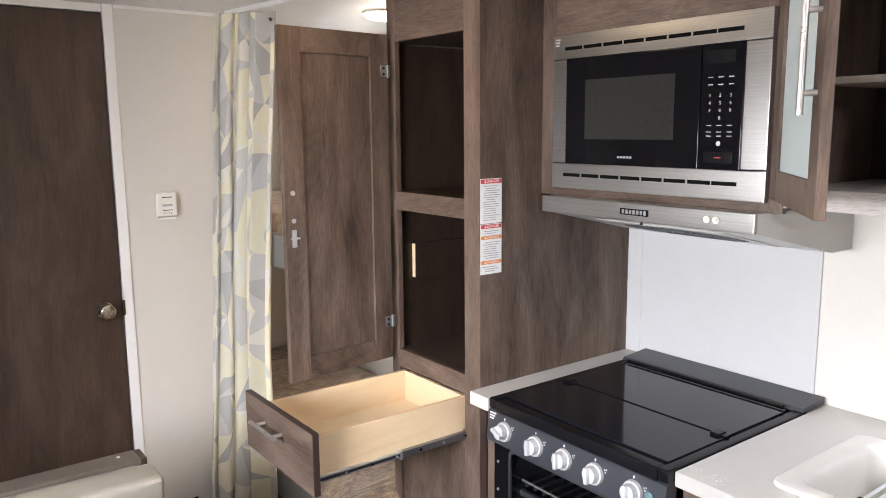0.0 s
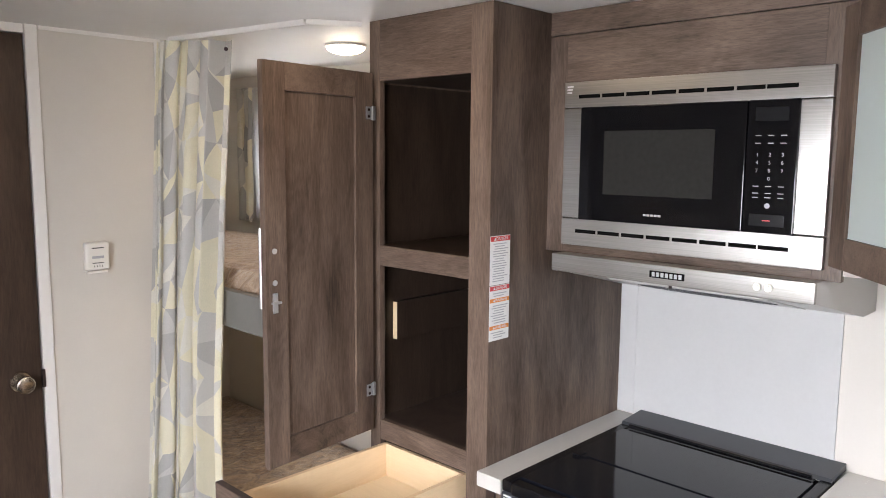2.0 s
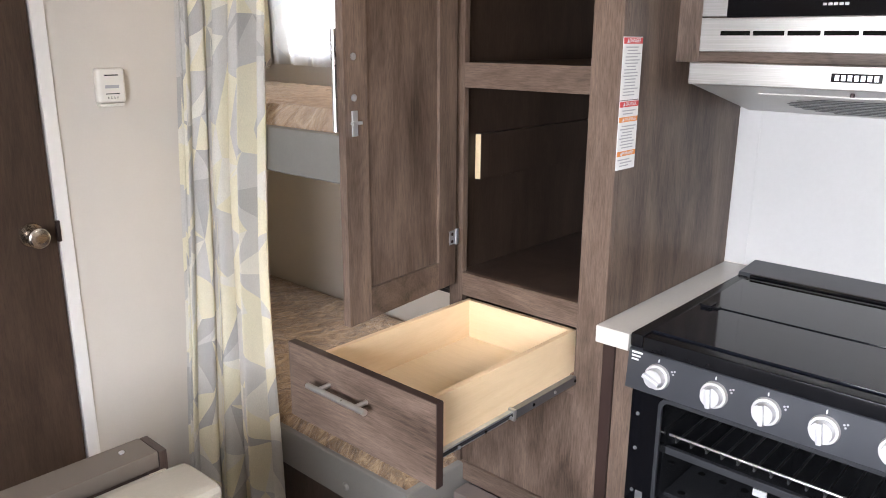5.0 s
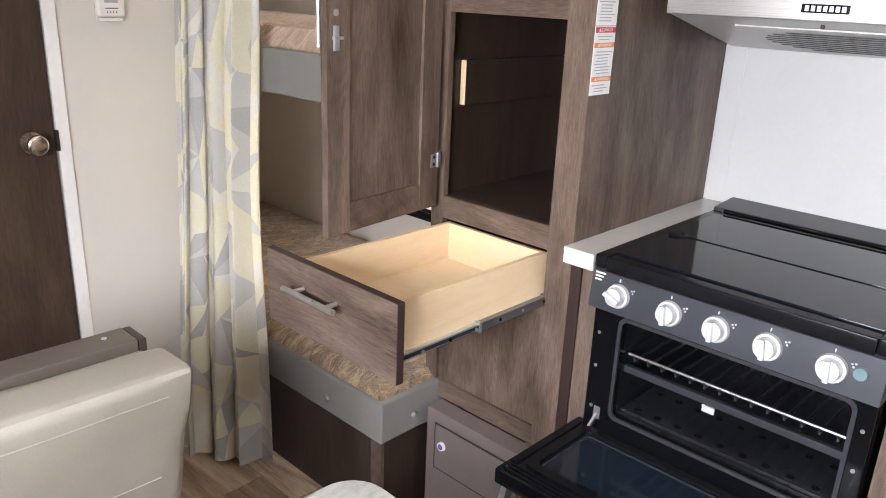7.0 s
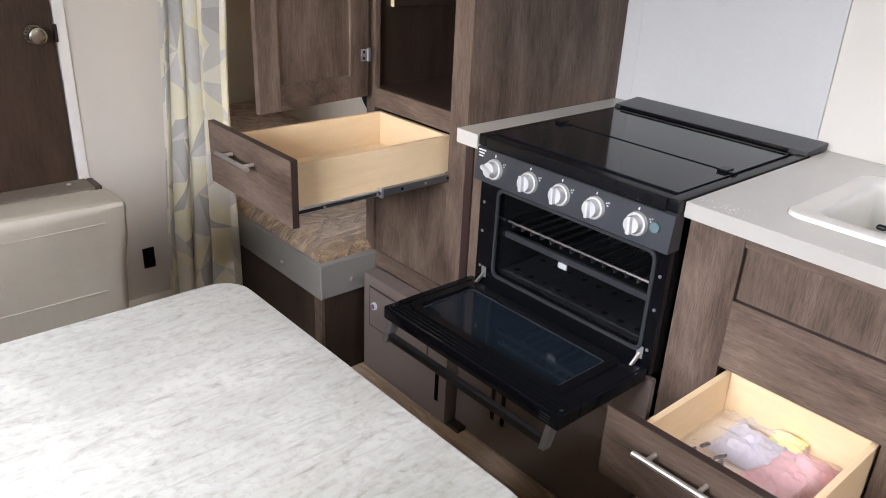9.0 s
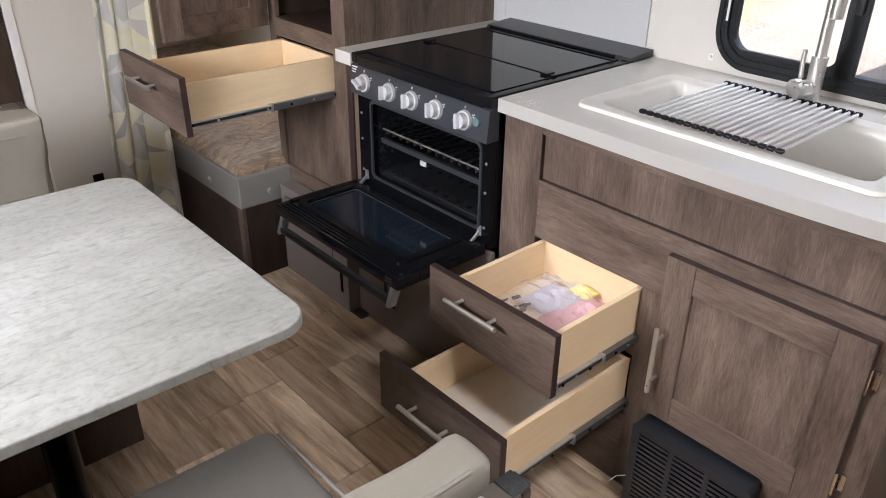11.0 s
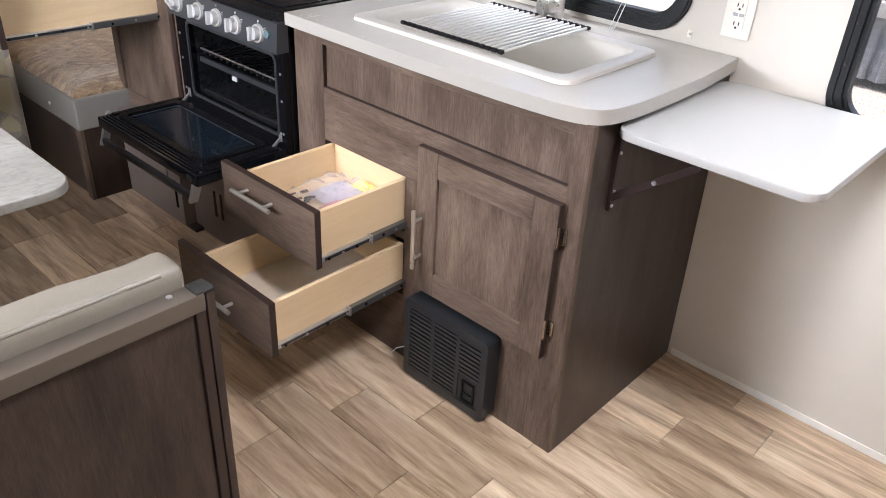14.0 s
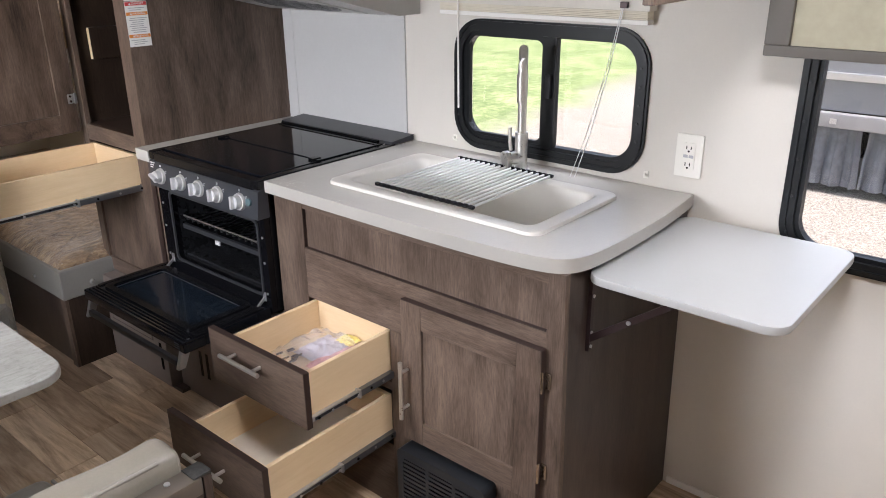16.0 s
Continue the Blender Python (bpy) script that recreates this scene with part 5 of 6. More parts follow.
for y, z in ((0.792, 0.950), (0.118, 0.944)):
    hk = thing("cord_cleat", (XR, y, z), "small clear plastic cord clip on the wall", "clip", "cord clips")
    part("base", box(XR - 0.004, XR - 0.0005, y - 0.007, y + 0.007, z - 0.010, z + 0.010, 0.001), white_plastic, hk)
    part("prong", rod(bmesh.new(), (XR - 0.004, y, z), (XR - 0.013, y, z), 0.004, 10), white_plastic, hk)

blind = thing("window_blind", (XR - 0.03, 0.47, 1.345), "raised cream pleated blind with cords above the window", "blind")
part("headrail", box(XR - 0.045, XR - 0.002, 0.128, 0.825, 1.372, 1.400, 0.002), plain("headrail_cream", (0.66, 0.62, 0.54), 0.4), blind)
part("bottom_rail", box(XR - 0.042, XR - 0.008, 0.132, 0.822, 1.338, 1.350, 0.003), trim_white, blind)
for k in range(5):
    part("pleat", box(XR - 0.043 + 0.002 * (k % 2), XR - 0.007 - 0.002 * (k % 2), 0.134, 0.820, 1.3505 + 0.0043 * k, 1.3543 + 0.0043 * k, 0), plain("pleat_cream", (0.68, 0.62, 0.50), 0.7), blind)
part("cord", pipe([(XR - 0.05, 0.196, 1.39), (XR - 0.055, 0.225, 1.22), (1.935, 0.262, 1.05), (1.90, 0.283, 0.930)], 0.0013, 6), print_white, blind, "thin white pull cord")
part("cord", pipe([(XR - 0.05, 0.200, 1.39), (XR - 0.055, 0.232, 1.22), (1.93, 0.270, 1.05), (1.888, 0.291, 0.930)], 0.0011, 6), print_white, blind)
part("wand", pipe([(XR - 0.05, 0.742, 1.39), (XR - 0.048, 0.742, 1.06)], 0.003, 8), white_plastic, blind, "clear tilt wand")
part("cord_lock", boxes((XR - 0.056, XR - 0.045, 0.186, 0.206, 1.378, 1.394), w=0.002), dark_metal, blind)

val = thing("window_valance", (XR - 0.05, -0.9, 1.285), "grey upholstered window valance with patterned shade", "valance")
part("board", boxes((1.90, 1.925, -1.70, -0.178, 1.294, 1.318), (1.90, 1.925, -0.232, -0.178, 1.318, 1.62), (1.90, 1.925, -1.70, -0.232, 1.56, 1.62), (1.925, XR - 0.001, -0.193, -0.178, 1.294, 1.62), w=0.003), valance_taupe, val)
part("fabric_panel", box(1.911, 1.924, -1.70, -0.232, 1.318, 1.56, 0.001), plain("valance_fabric", (0.36, 0.33, 0.24), 0.8, vary=0.12, scale=40), val, "patterned cream fabric inset")

# ---------------------------------------------------------------- dinette
table = thing("dinette_table", (0.05, 1.08, 0), "pale marble-look laminate dinette table on a black post", "table")
part("tabletop", slab(round_rect(XL + 0.02, 0.636, 0.672, 1.492, 0.060, 8), 0.724, 0.745, 0.0035, 3), marble_top, table)
part("leg", rod(bmesh.new(), (0.27, 1.07, 0.012), (0.27, 1.07, 0.7235), 0.032, 24), black_satin, table, "black steel post")
part("leg_socket", rod(bmesh.new(), (0.27, 1.07, 0.0), (0.27, 1.07, 0.02), 0.085, 28, 0.06), black_satin, table)
part("leg", rod(bmesh.new(), (-0.30, 1.07, 0.012), (-0.30, 1.07, 0.7235), 0.032, 24), black_satin, table)
part("leg_socket", rod(bmesh.new(), (-0.30, 1.07, 0.0), (-0.30, 1.07, 0.02), 0.085, 28, 0.06), black_satin, table)


def cushion_bm(x0, x1, y0, y1, z0, z1, r, puff=0.012, seed=1, crease=0.005):
    """A soft block: rounded edges, swollen faces and slow wrinkles."""
    bm = bmesh.new()
    bmesh.ops.create_cube(bm, size=1, matrix=Matrix.Translation(((x0 + x1) / 2, (y0 + y1) / 2, (z0 + z1) / 2)) @ Matrix.Diagonal((x1 - x0, y1 - y0, z1 - z0, 1)))
    bmesh.ops.bevel(bm, geom=bm.edges[:], offset=r, segments=3, affect="EDGES", profile=0.55, clamp_overlap=True)
    bmesh.ops.subdivide_edges(bm, edges=[e for e in bm.edges if e.calc_length() > 0.05], cuts=22, use_grid_fill=True)
    bmesh.ops.recalc_face_normals(bm, faces=bm.faces[:])
    bm.normal_update()
    for v in bm.verts:
        u = [min(1, max(-1, 2 * (c - a) / (b - a) - 1)) for c, a, b in zip(v.co, (x0, y0, z0), (x1, y1, z1))]
        k = max(0, (1 - u[0] ** 4)) * max(0, (1 - u[2] ** 4)) + max(0, (1 - u[0] ** 4)) * max(0, (1 - u[1] ** 4))
        w = 0.6 * noise.noise(Vector((v.co.x * 11, v.co.y * 7, v.co.z * 7)) + Vector((seed * 7, 0, 0))) + 0.5 * noise.noise(Vector((v.co.x * 42, v.co.y * 9, v.co.z * 14)))
        v.co += v.normal * (puff * min(1, k) + crease * w)
    return bm


def bench(name, panel0, panel1, cush0, cush1, seat0, seat1, face, xr, top, label, lean=0.0, cap_z=0.790):
    """A dinette bench: wooden back with a cap rail, padded back and seat, base box."""
    b = thing(name, (0.05, (panel0 + panel1) / 2, 0), label, "bench", "dinette benches")
    part("back_panel", box(XL + 0.005, xr - 0.034, panel0 + 0.010, panel1 - 0.010, 0.0, cap_z - 0.030, 0.001), wood_shaded, b)
    part("end_strip", box(xr - 0.034, xr - 0.016, panel0 + 0.003, panel1 - 0.003, 0.0, cap_z - 0.026, 0.002), edge_dark, b, "dark edge strip")
    part("end_post", box(xr - 0.015, xr, panel0, panel1, 0.0, cap_z - 0.002, 0.002), wood_shaded, b)
    cap = part("top_cap", box(XL + 0.005, xr - 0.016, panel0, panel1, cap_z - 0.032, cap_z, 0.004), cap_taupe, b, "taupe cap rail")
    yc = (panel0 + panel1) / 2 + 0.006
    part("cap_screw", rod(bmesh.new(), (xr - 0.062, yc, cap_z - 0.001), (xr - 0.062, yc, cap_z + 0.002), 0.005, 16), bright_metal, cap)
    tilt = Matrix(((1, 0, 0, 0), (0, 1, -lean, lean * top), (0, 0, 1, 0), (0, 0, 0, 1)))
    part("back_cushion", cushion_bm(XL + 0.01, xr - 0.020, cush0, cush1, 0.478, top - 0.006, 0.020, 0.006, 3, 0.007), leather, b, "taupe leatherette back cushion", m=tilt)
    yb = cush0 + 0.006 if face > 0 else cush1 - 0.006
    part("piping", pipe([(XL + 0.03, yb, top - 0.012), (0.0, yb, top - 0.010), (xr - 0.06, yb, top - 0.012)], 0.0035, 8), leather, b, m=tilt)
    for zz in (top - 0.048, 0.60):
        ys = cush0 - 0.0055 if face < 0 else cush1 + 0.0055
        part("seam", pipe([(XL + 0.04, ys, zz), (0.0, ys, zz + 0.002), (xr - 0.07, ys, zz)], 0.0016, 6), leather, b, m=tilt)
    part("seat_cushion", cushion_bm(XL + 0.01, xr - 0.042, seat0, seat1, 0.365, 0.474, 0.026, 0.006, 5), leather_seat_shaded, b, "taupe leatherette seat cushion")
    for dx in (0.0, 0.008):
        part("seat_seam", pipe([(0.16 + dx, seat0 + 0.03, 0.4815), (0.16 + dx, seat1 - 0.03, 0.4815)], 0.0018, 6), leather, b)
    pip = [(xr - 0.040, seat0 + 0.03, 0.468), (xr - 0.037, (seat0 + seat1) / 2, 0.472), (xr - 0.040, seat1 - 0.03, 0.468)]
    part("piping", pipe(pip, 0.004, 8), vinyl_grey, b)
    part("base_box", box(XL + 0.005, xr - 0.045, seat0 + 0.02, seat1 - 0.02, 0.0, 0.364, 0.002), wood_leaf, b, "espresso seat base")
    return b


bench("dinette_bench", 0.158, 0.197, 0.201, 0.276, 0.262, 0.775, 1, 0.620, 0.797, "taupe leatherette dinette bench with dark wood back", 0.0, 0.758)
near_bench = bpy.data.objects["dinette_bench"]
part("corner_bracket", boxes((0.590, 0.620, 0.160, 0.195, 0.7582, 0.7610), (0.6202, 0.6222, 0.162, 0.190, 0.732, 0.7610), w=0.0006), plain("galvanised_grey", (0.085, 0.088, 0.09), 0.4, metal=0.7, vary=0.4, scale=160), near_bench, "galvanised corner bracket")
bench("dinette_bench", 2.034, 2.106, 1.800, 1.925, 1.430, 1.960, -1, 0.572, 0.832, "taupe leatherette dinette bench with dark wood back", 0.30)

# ---------------------------------------------------------------- bunks
lower = thing("lower_bunk", (1.58, 2.95, 0), "lower bunk with brown plush mattress and grey vinyl rim", "bunk bed")
part("base_panel", box(1.185, XR - 0.002, 2.044, YB - 0.001, 0.0, 0.292, 0.002), wood_shaded, lower)
part("corner_post", box(1.172, 1.185, 2.036, 2.075, 0.0, 0.292, 0.001), wood_v, lower)
part("end_panel", box(1.185, 1.374, 2.036, 2.044, 0.0, 0.292, 0.001), wood_door, lower)
part("rim", box(1.166, XR - 0.002, 2.028, YB - 0.001, 0.291, 0.410, 0.006, 3), vinyl_grey, lower, "grey vinyl padded rim")
for p, q in (((1.166, 2.26, 0.335), (1.158, 2.26, 0.335)), ((1.166, 3.0, 0.335), (1.158, 3.0, 0.335)), ((1.285, 2.028, 0.335), (1.285, 2.020, 0.335))):
    part("button", rod(bmesh.new(), p, q, 0.012, 18, 0.008), vinyl_grey, lower)


def plush(x0, x1, y0, y1, z0, z1, seed):
    bm = bmesh.new()
    nx, ny = 36, 80
    g = [[None] * (ny + 1) for _ in range(nx + 1)]
    for i in range(nx + 1):
        for j in range(ny + 1):
            u, v = i / nx, j / ny
            e = min(1, min(u, 1 - u) * 12, min(v, 1 - v) * 24)
            p = Vector((x0 + u * (x1 - x0), y0 + v * (y1 - y0), 0))
            h = 0.010 * noise.noise(p * 4 + Vector((seed, 0, 0))) + 0.006 * noise.noise(p * 24) + 0.004 * noise.noise(p * 60)
            p.z = z0 + (z1 - z0) * math.sqrt(max(0, e)) + h * e
            p.x += 0.004 * noise.noise(Vector((v * 60, seed, 0))) * (u < 0.02)
            g[i][j] = bm.verts.new(p)
    for i in range(nx):
        for j in range(ny):
            bm.faces.new((g[i][j], g[i + 1][j], g[i + 1][j + 1], g[i][j + 1]))
    rim = [g[i][0] for i in range(nx + 1)] + [g[nx][j] for j in range(1, ny + 1)] + [g[i][ny] for i in range(nx - 1, -1, -1)] + [g[0][j] for j in range(ny - 1, 0, -1)]
    low = [bm.verts.new((v.co.x, v.co.y, z0 - 0.001)) for v in rim]
    for k in range(len(rim)):
        bm.faces.new((rim[k], low[k], low[(k + 1) % len(rim)], rim[(k + 1) % len(rim)]))
    bm.faces.new(low)
    bmesh.ops.recalc_face_normals(bm, faces=bm.faces[:])
    return bm


solid("mattress", plush(1.180, XR - 0.006, 2.046, YB - 0.006, 0.410, 0.448, 1), fur_brown, "brown mottled plush mattress on the lower bunk", "mattress", group="bunk mattresses")
up = thing("upper_bunk", (1.6, 3.0, 1.15), "upper bunk with grey vinyl rim", "bunk bed")
part("rim", box(1.196, 1.226, 2.082, YB - 0.001, 1.148, 1.268, 0.006, 3), vinyl_grey, up)
part("deck", box(1.226, XR - 0.002, 2.082, YB - 0.001, 1.150, 1.20, 0.002), wall_white, up, "off-white bunk deck")
part("ladder_rail", pipe([(1.20, 2.262, 1.268), (1.20, 2.262, 1.40)], 0.004, 10), bright_metal, up, "slim nickel rail")
solid("mattress", plush(1.215, XR - 0.006, 2.09, YB - 0.006, 1.201, 1.318, 4), fur_tan, "tan mottled plush mattress on the upper bunk", "mattress", group="bunk mattresses")


# ---------------------------------------------------------------- curtains


def curtain_bm(top, bottom, z0, z1, folds, amp0, amp1, width, nz=60, nu=150, seed=0, waist=0.0):
    """A gathered cloth between a line at the top and one at the foot, its printed width laid into the folds."""
    bm = bmesh.new()
    uvl = bm.loops.layers.uv.new("UVMap")
    t0, t1, b0, b1 = (Vector(p) for p in (*top, *bottom))
    rows = []
    for j in range(nz + 1):
        s = j / nz
        a, b = b0.lerp(t0, s), b1.lerp(t1, s)
        b = b.lerp(a, waist * math.sin(3.14159 * s))
        d = (b - a).normalized()
        n = Vector((-d.y, d.x))
        amp = amp1 + (amp0 - amp1) * s
        row = []
        for i in range(nu + 1):
            u = i / nu
            ph = 6.28318 * folds * u
            k = amp * (math.sin(ph) + 0.45 * math.sin(2.3 * ph + 1.3 + seed) + 0.5 * noise.noise(Vector((u * 5, s * 2.2, seed))))
            along = 0.35 * amp * math.sin(2 * ph + 0.6) + 0.012 * noise.noise(Vector((u * 3, s * 3.1, seed + 5)))
            p = a.lerp(b, u) + n * k + d * along
            z = z0 + (z1 - z0) * s + (0.012 * noise.noise(Vector((u * 4, 0, seed))) if j == 0 else 0)
            row.append((bm.verts.new((p.x, p.y, z)), (u * width, s * (z1 - z0))))
        rows.append(row)
    for r, q in zip(rows, rows[1:]):
        for i in range(nu):
            f = bm.faces.new((r[i][0], r[i + 1][0], q[i + 1][0], q[i][0]))
            for loop, (_, uv) in zip(f.loops, (r[i], r[i + 1], q[i + 1], q[i])):
                loop[uvl].uv = uv
    return bm




def shard_cloth(a_top, b_top, a_foot, b_foot, z0, z1, folds, amp_top, amp_foot, width, seed):
    """A gathered curtain whose print is laid out flat as jittered triangles with pale outlines, then hung in folds."""
    rnd = random.Random(seed)
    bm = bmesh.new()
    h, nx, ny = z1 - z0, 9, 19
    g = []
    for j in range(ny + 1):
        row = []
        for i in range(nx + 1):
            x = width * (i + (0.5 if j % 2 else 0.0) * (0 < i < nx)) / (nx + 0.5) if 0 < i < nx else width * (i == nx)
            y = h * j / ny
            if 0 < i < nx:
                x += (rnd.random() - 0.5) * 0.7 * width / nx
            if 0 < j < ny:
                y += (rnd.random() - 0.5) * 0.9 * h / ny
            row.append(bm.verts.new((x, y, 0)))
        g.append(row)
    for j in range(ny):
        for i in range(nx):
            q = (g[j][i], g[j][i + 1], g[j + 1][i + 1], g[j + 1][i])
            for t in (((0, 1, 2), (0, 2, 3)) if rnd.random() < 0.5 else ((0, 1, 3), (1, 2, 3))):
                bm.faces.new([q[k] for k in t])
    tone = {f: rnd.choice((1, 1, 2, 3, 3, 4)) for f in bm.faces}
    for f in bm.faces:
        f.material_index = tone[f]
    rims = bmesh.ops.inset_individual(bm, faces=bm.faces[:], thickness=0.0011)["faces"]
    for f in rims:
        f.material_index = 0
    for axis, n, size in ((1, 34, h), (0, 110, width)):
        for k in range(1, n):
            co = Vector((0, 0, 0))
            co[axis] = size * k / n
            no = Vector((0, 0, 0))
            no[axis] = 1
            bmesh.ops.bisect_plane(bm, geom=bm.verts[:] + bm.edges[:] + bm.faces[:], dist=1e-5, plane_co=co, plane_no=no)
    t0, t1, b0, b1 = (Vector(p) for p in (a_top, b_top, a_foot, b_foot))
    for v in bm.verts:
        u, s = v.co.x / width, v.co.y / h
        a, b = b0.lerp(t0, s), b1.lerp(t1, s)
        b = b.lerp(a, 0.10 * math.sin(3.14159 * s))
        d = (b - a).normalized()
        n = Vector((-d.y, d.x))
        amp = amp_foot + (amp_top - amp_foot) * s
        ph = 6.28318 * folds * (u + 0.03 * noise.noise(Vector((u * 2.5, s * 1.3, seed))))
        k = amp * (math.sin(ph) + 0.40 * math.sin(2.3 * ph + 1.3) + 0.6 * noise.noise(Vector((u * 5, s * 2.2, seed))))
        along = 0.45 * amp * math.sin(2 * ph + 0.6) + 0.012 * noise.noise(Vector((u * 3, s * 3.1, seed + 5)))
        p = a.lerp(b, u) + n * k + d * along
        drop = 0.014 * noise.noise(Vector((u * 4, 0, seed))) * max(0, 1 - s * 8)
        v.co = (p.x, p.y, z0 + h * s + drop)
    return bm


cur = thing("bunk_curtain", (1.10, 2.66, 0.02), "gathered curtain printed with grey and cream shards", "curtain")
cloth = part("cloth", shard_cloth((1.085, 2.775), (1.240, 2.580), (0.955, 2.745), (1.120, 2.490), 0.025, 2.040, 3.6, 0.020, 0.030, 0.84, 5), fabric("curtain_pale_line", (0.80, 0.78, 0.71)), cur)
for nm, c in (("curtain_cream", (0.80, 0.75, 0.57)), ("curtain_sand", (0.79, 0.76, 0.67)), ("curtain_grey", (0.61, 0.595, 0.56)), ("curtain_slate", (0.48, 0.47, 0.445))):
    cloth.data.materials.append(fabric(nm, c))
cloth.data.set_sharp_from_angle(angle=radians(80))
for k, (x, y) in enumerate(((1.14, 2.77), (1.245, 2.61))):
    ringb = rod(bmesh.new(), (x - 0.02, y - 0.03, 2.012), (x - 0.024, y - 0.036, 2.012), 0.006, 18)
    part("grommet", ringb, dark_metal, cur, "small metal eyelet")
    part("hook", pipe([(x - 0.01, y - 0.02, 2.012), (x, y, 2.03), (x + 0.004, y, 2.046)], 0.002, 8), bright_metal, cur)
track = thing("curtain_track", (1.25, 2.4, 2.04), "bent white ceiling track for the bunk curtain", "curtain track")
for p, q in (((1.150, 2.790), (1.242, 2.19)), ((1.242, 2.19), (1.372, 2.112))):
    p, q = Vector((*p, 2.047)), Vector((*q, 2.047))
    d = q - p
    m = Matrix.Translation((p + q) / 2) @ Matrix.Rotation(math.atan2(d.y, d.x), 4, "Z")
    L = d.length / 2
    part("rail", boxes((-L, L, -0.009, -0.006, 0.000, 0.010), (-L, L, 0.006, 0.009, 0.000, 0.010), (-L, L, -0.009, 0.009, 0.010, 0.0125), w=0.0005), trim_white, track, m=m)
bc = thing("window_curtain", (1.96, 3.1, 1.39), "thin gathered patterned curtain lit by the bunk window", "curtain")
part("cloth", curtain_bm(((1.965, 3.70), (1.965, 2.50)), ((1.965, 3.66), (1.965, 2.52)), 1.385, 2.0, 9, 0.010, 0.016, 2.2, 24, 180, 3), curtain_backlit, bc)
part("side_cloth", curtain_bm(((1.950, 3.745), (1.950, 3.60)), ((1.950, 3.72), (1.950, 3.615)), 1.375, 2.0, 3, 0.010, 0.014, 0.4, 24, 60, 6), curtain_print, bc)
part("rod", pipe([(1.965, 3.74, 1.985), (1.965, 2.46, 1.985)], 0.005, 10), bright_metal, bc)

# ---------------------------------------------------------------- small wall things, lamps
TX, TZ = 0.9135, 1.369
th = thing("thermostat", (TX, YR, TZ - 0.05), "small white wall thermostat with slots", "thermostat")
part("back_plate", box(TX - 0.033, TX + 0.033, YR - 0.007, YR - 0.0005, TZ - 0.046, TZ + 0.046, 0.003), white_plastic, th)
part("cover", box(TX - 0.037, TX + 0.037, YR - 0.030, YR - 0.007, TZ - 0.040, TZ + 0.048, 0.010, 4), white_plastic, th)
part("cover_chin", box(TX - 0.032, TX + 0.032, YR - 0.026, YR - 0.007, TZ - 0.050, TZ - 0.041, 0.004), white_plastic, th)
for dz, h, m_ in ((0.030, 0.003, print_dark), (0.001, 0.008, print_grey), (-0.017, 0.002, print_dark)):
    part("slot", box(TX - 0.018, TX + 0.018, YR - 0.0308, YR - 0.0295, TZ + dz - h / 2, TZ + dz + h / 2, 0), m_, th)
for k in range(4):
    part("tick", box(TX - 0.0125 + 0.008 * k, TX - 0.011 + 0.008 * k, YR - 0.0308, YR - 0.0295, TZ - 0.030, TZ - 0.024, 0), print_dark, th)
so = thing("wall_socket", (0.93, YR, 0.14), "small black wall socket near the floor", "socket")
part("plate", box(0.925, 0.968, YR - 0.006, YR - 0.0005, 0.142, 0.222, 0.002), black_satin, so)
part("knob", rod(bmesh.new(), (0.950, YR - 0.006, 0.175), (0.950, YR - 0.022, 0.175), 0.014, 18), black_satin, so)


def dome_lamp(x, y, label):
    l = thing("ceiling_lamp", (x, y, ZC), label, "ceiling lamp", "ceiling lamps")
    part("base", rod(bmesh.new(), (x, y, ZC - 0.0005), (x, y, ZC - 0.010), 0.070, 40, 0.068), trim_white, l)
    bm = bmesh.new()
    bmesh.ops.create_uvsphere(bm, u_segments=32, v_segments=16, radius=0.064, matrix=Matrix.Translation((x, y, ZC - 0.010)) @ Matrix.Diagonal((1, 1, 0.36, 1)))
    bmesh.ops.delete(bm, geom=[v for v in bm.verts if v.co.z > ZC - 0.009], context="VERTS")
    part("diffuser", bm, lamp_glow, l, "glowing warm diffuser")
    return l


dome_lamp(1.62, 2.49, "round warm white dome lamp over the bunks")
dome_lamp(0.93, 1.72, "round warm white dome lamp, unseen, over the aisle")
# Added lamp behind the view for warm fill; its place is made up.
dome_lamp(0.95, -1.25, "round warm white dome lamp, unseen, over the aisle")
vent_frame = thing("added_roof_vent", (0.95, -0.50, ZC), "unseen square white roof vent, added to light the aisle", "roof vent")
for r_ in ((0.745, 1.155, -0.705, -0.68), (0.745, 1.155, -0.32, -0.295), (0.745, 0.77, -0.68, -0.32), (1.13, 1.155, -0.68, -0.32)):
    part("frame_side", box(*r_, ZC - 0.012, ZC - 0.0005, 0.003), trim_white, vent_frame)
part("lid", box(0.76, 1.14, -0.69, -0.31, ZC + 0.05, ZC + 0.06, 0.003), trim_white, vent_frame)

# bags in the drawer
bags = thing("plastic_bags", (1.27, 0.66, 0.462), "crumpled clear plastic bags with coloured leaflets", "plastic bags")


def crumple(cx, cy, z, w, d, h, seed, nx=16):
    bm = bmesh.new()
    g = []
    for i in range(nx + 1):
        r = []
        for j in range(nx + 1):
            u, v = i / nx - 0.5, j / nx - 0.5
            p = Vector((u * 6, v * 6, seed))
            e = max(0, 1 - (2 * max(abs(u), abs(v))) ** 3)
            r.append(bm.verts.new((cx + u * w + 0.008 * noise.noise(p + Vector((3, 1, 0))), cy + v * d + 0.008 * noise.noise(p), z + e * h * (0.55 + 0.8 * abs(noise.noise(p * 0.8))) + 0.003)))
        g.append(r)
    for i in range(nx):
        for j in range(nx):
            bm.faces.new((g[i][j], g[i + 1][j], g[i + 1][j + 1], g[i][j + 1]))
    return bm


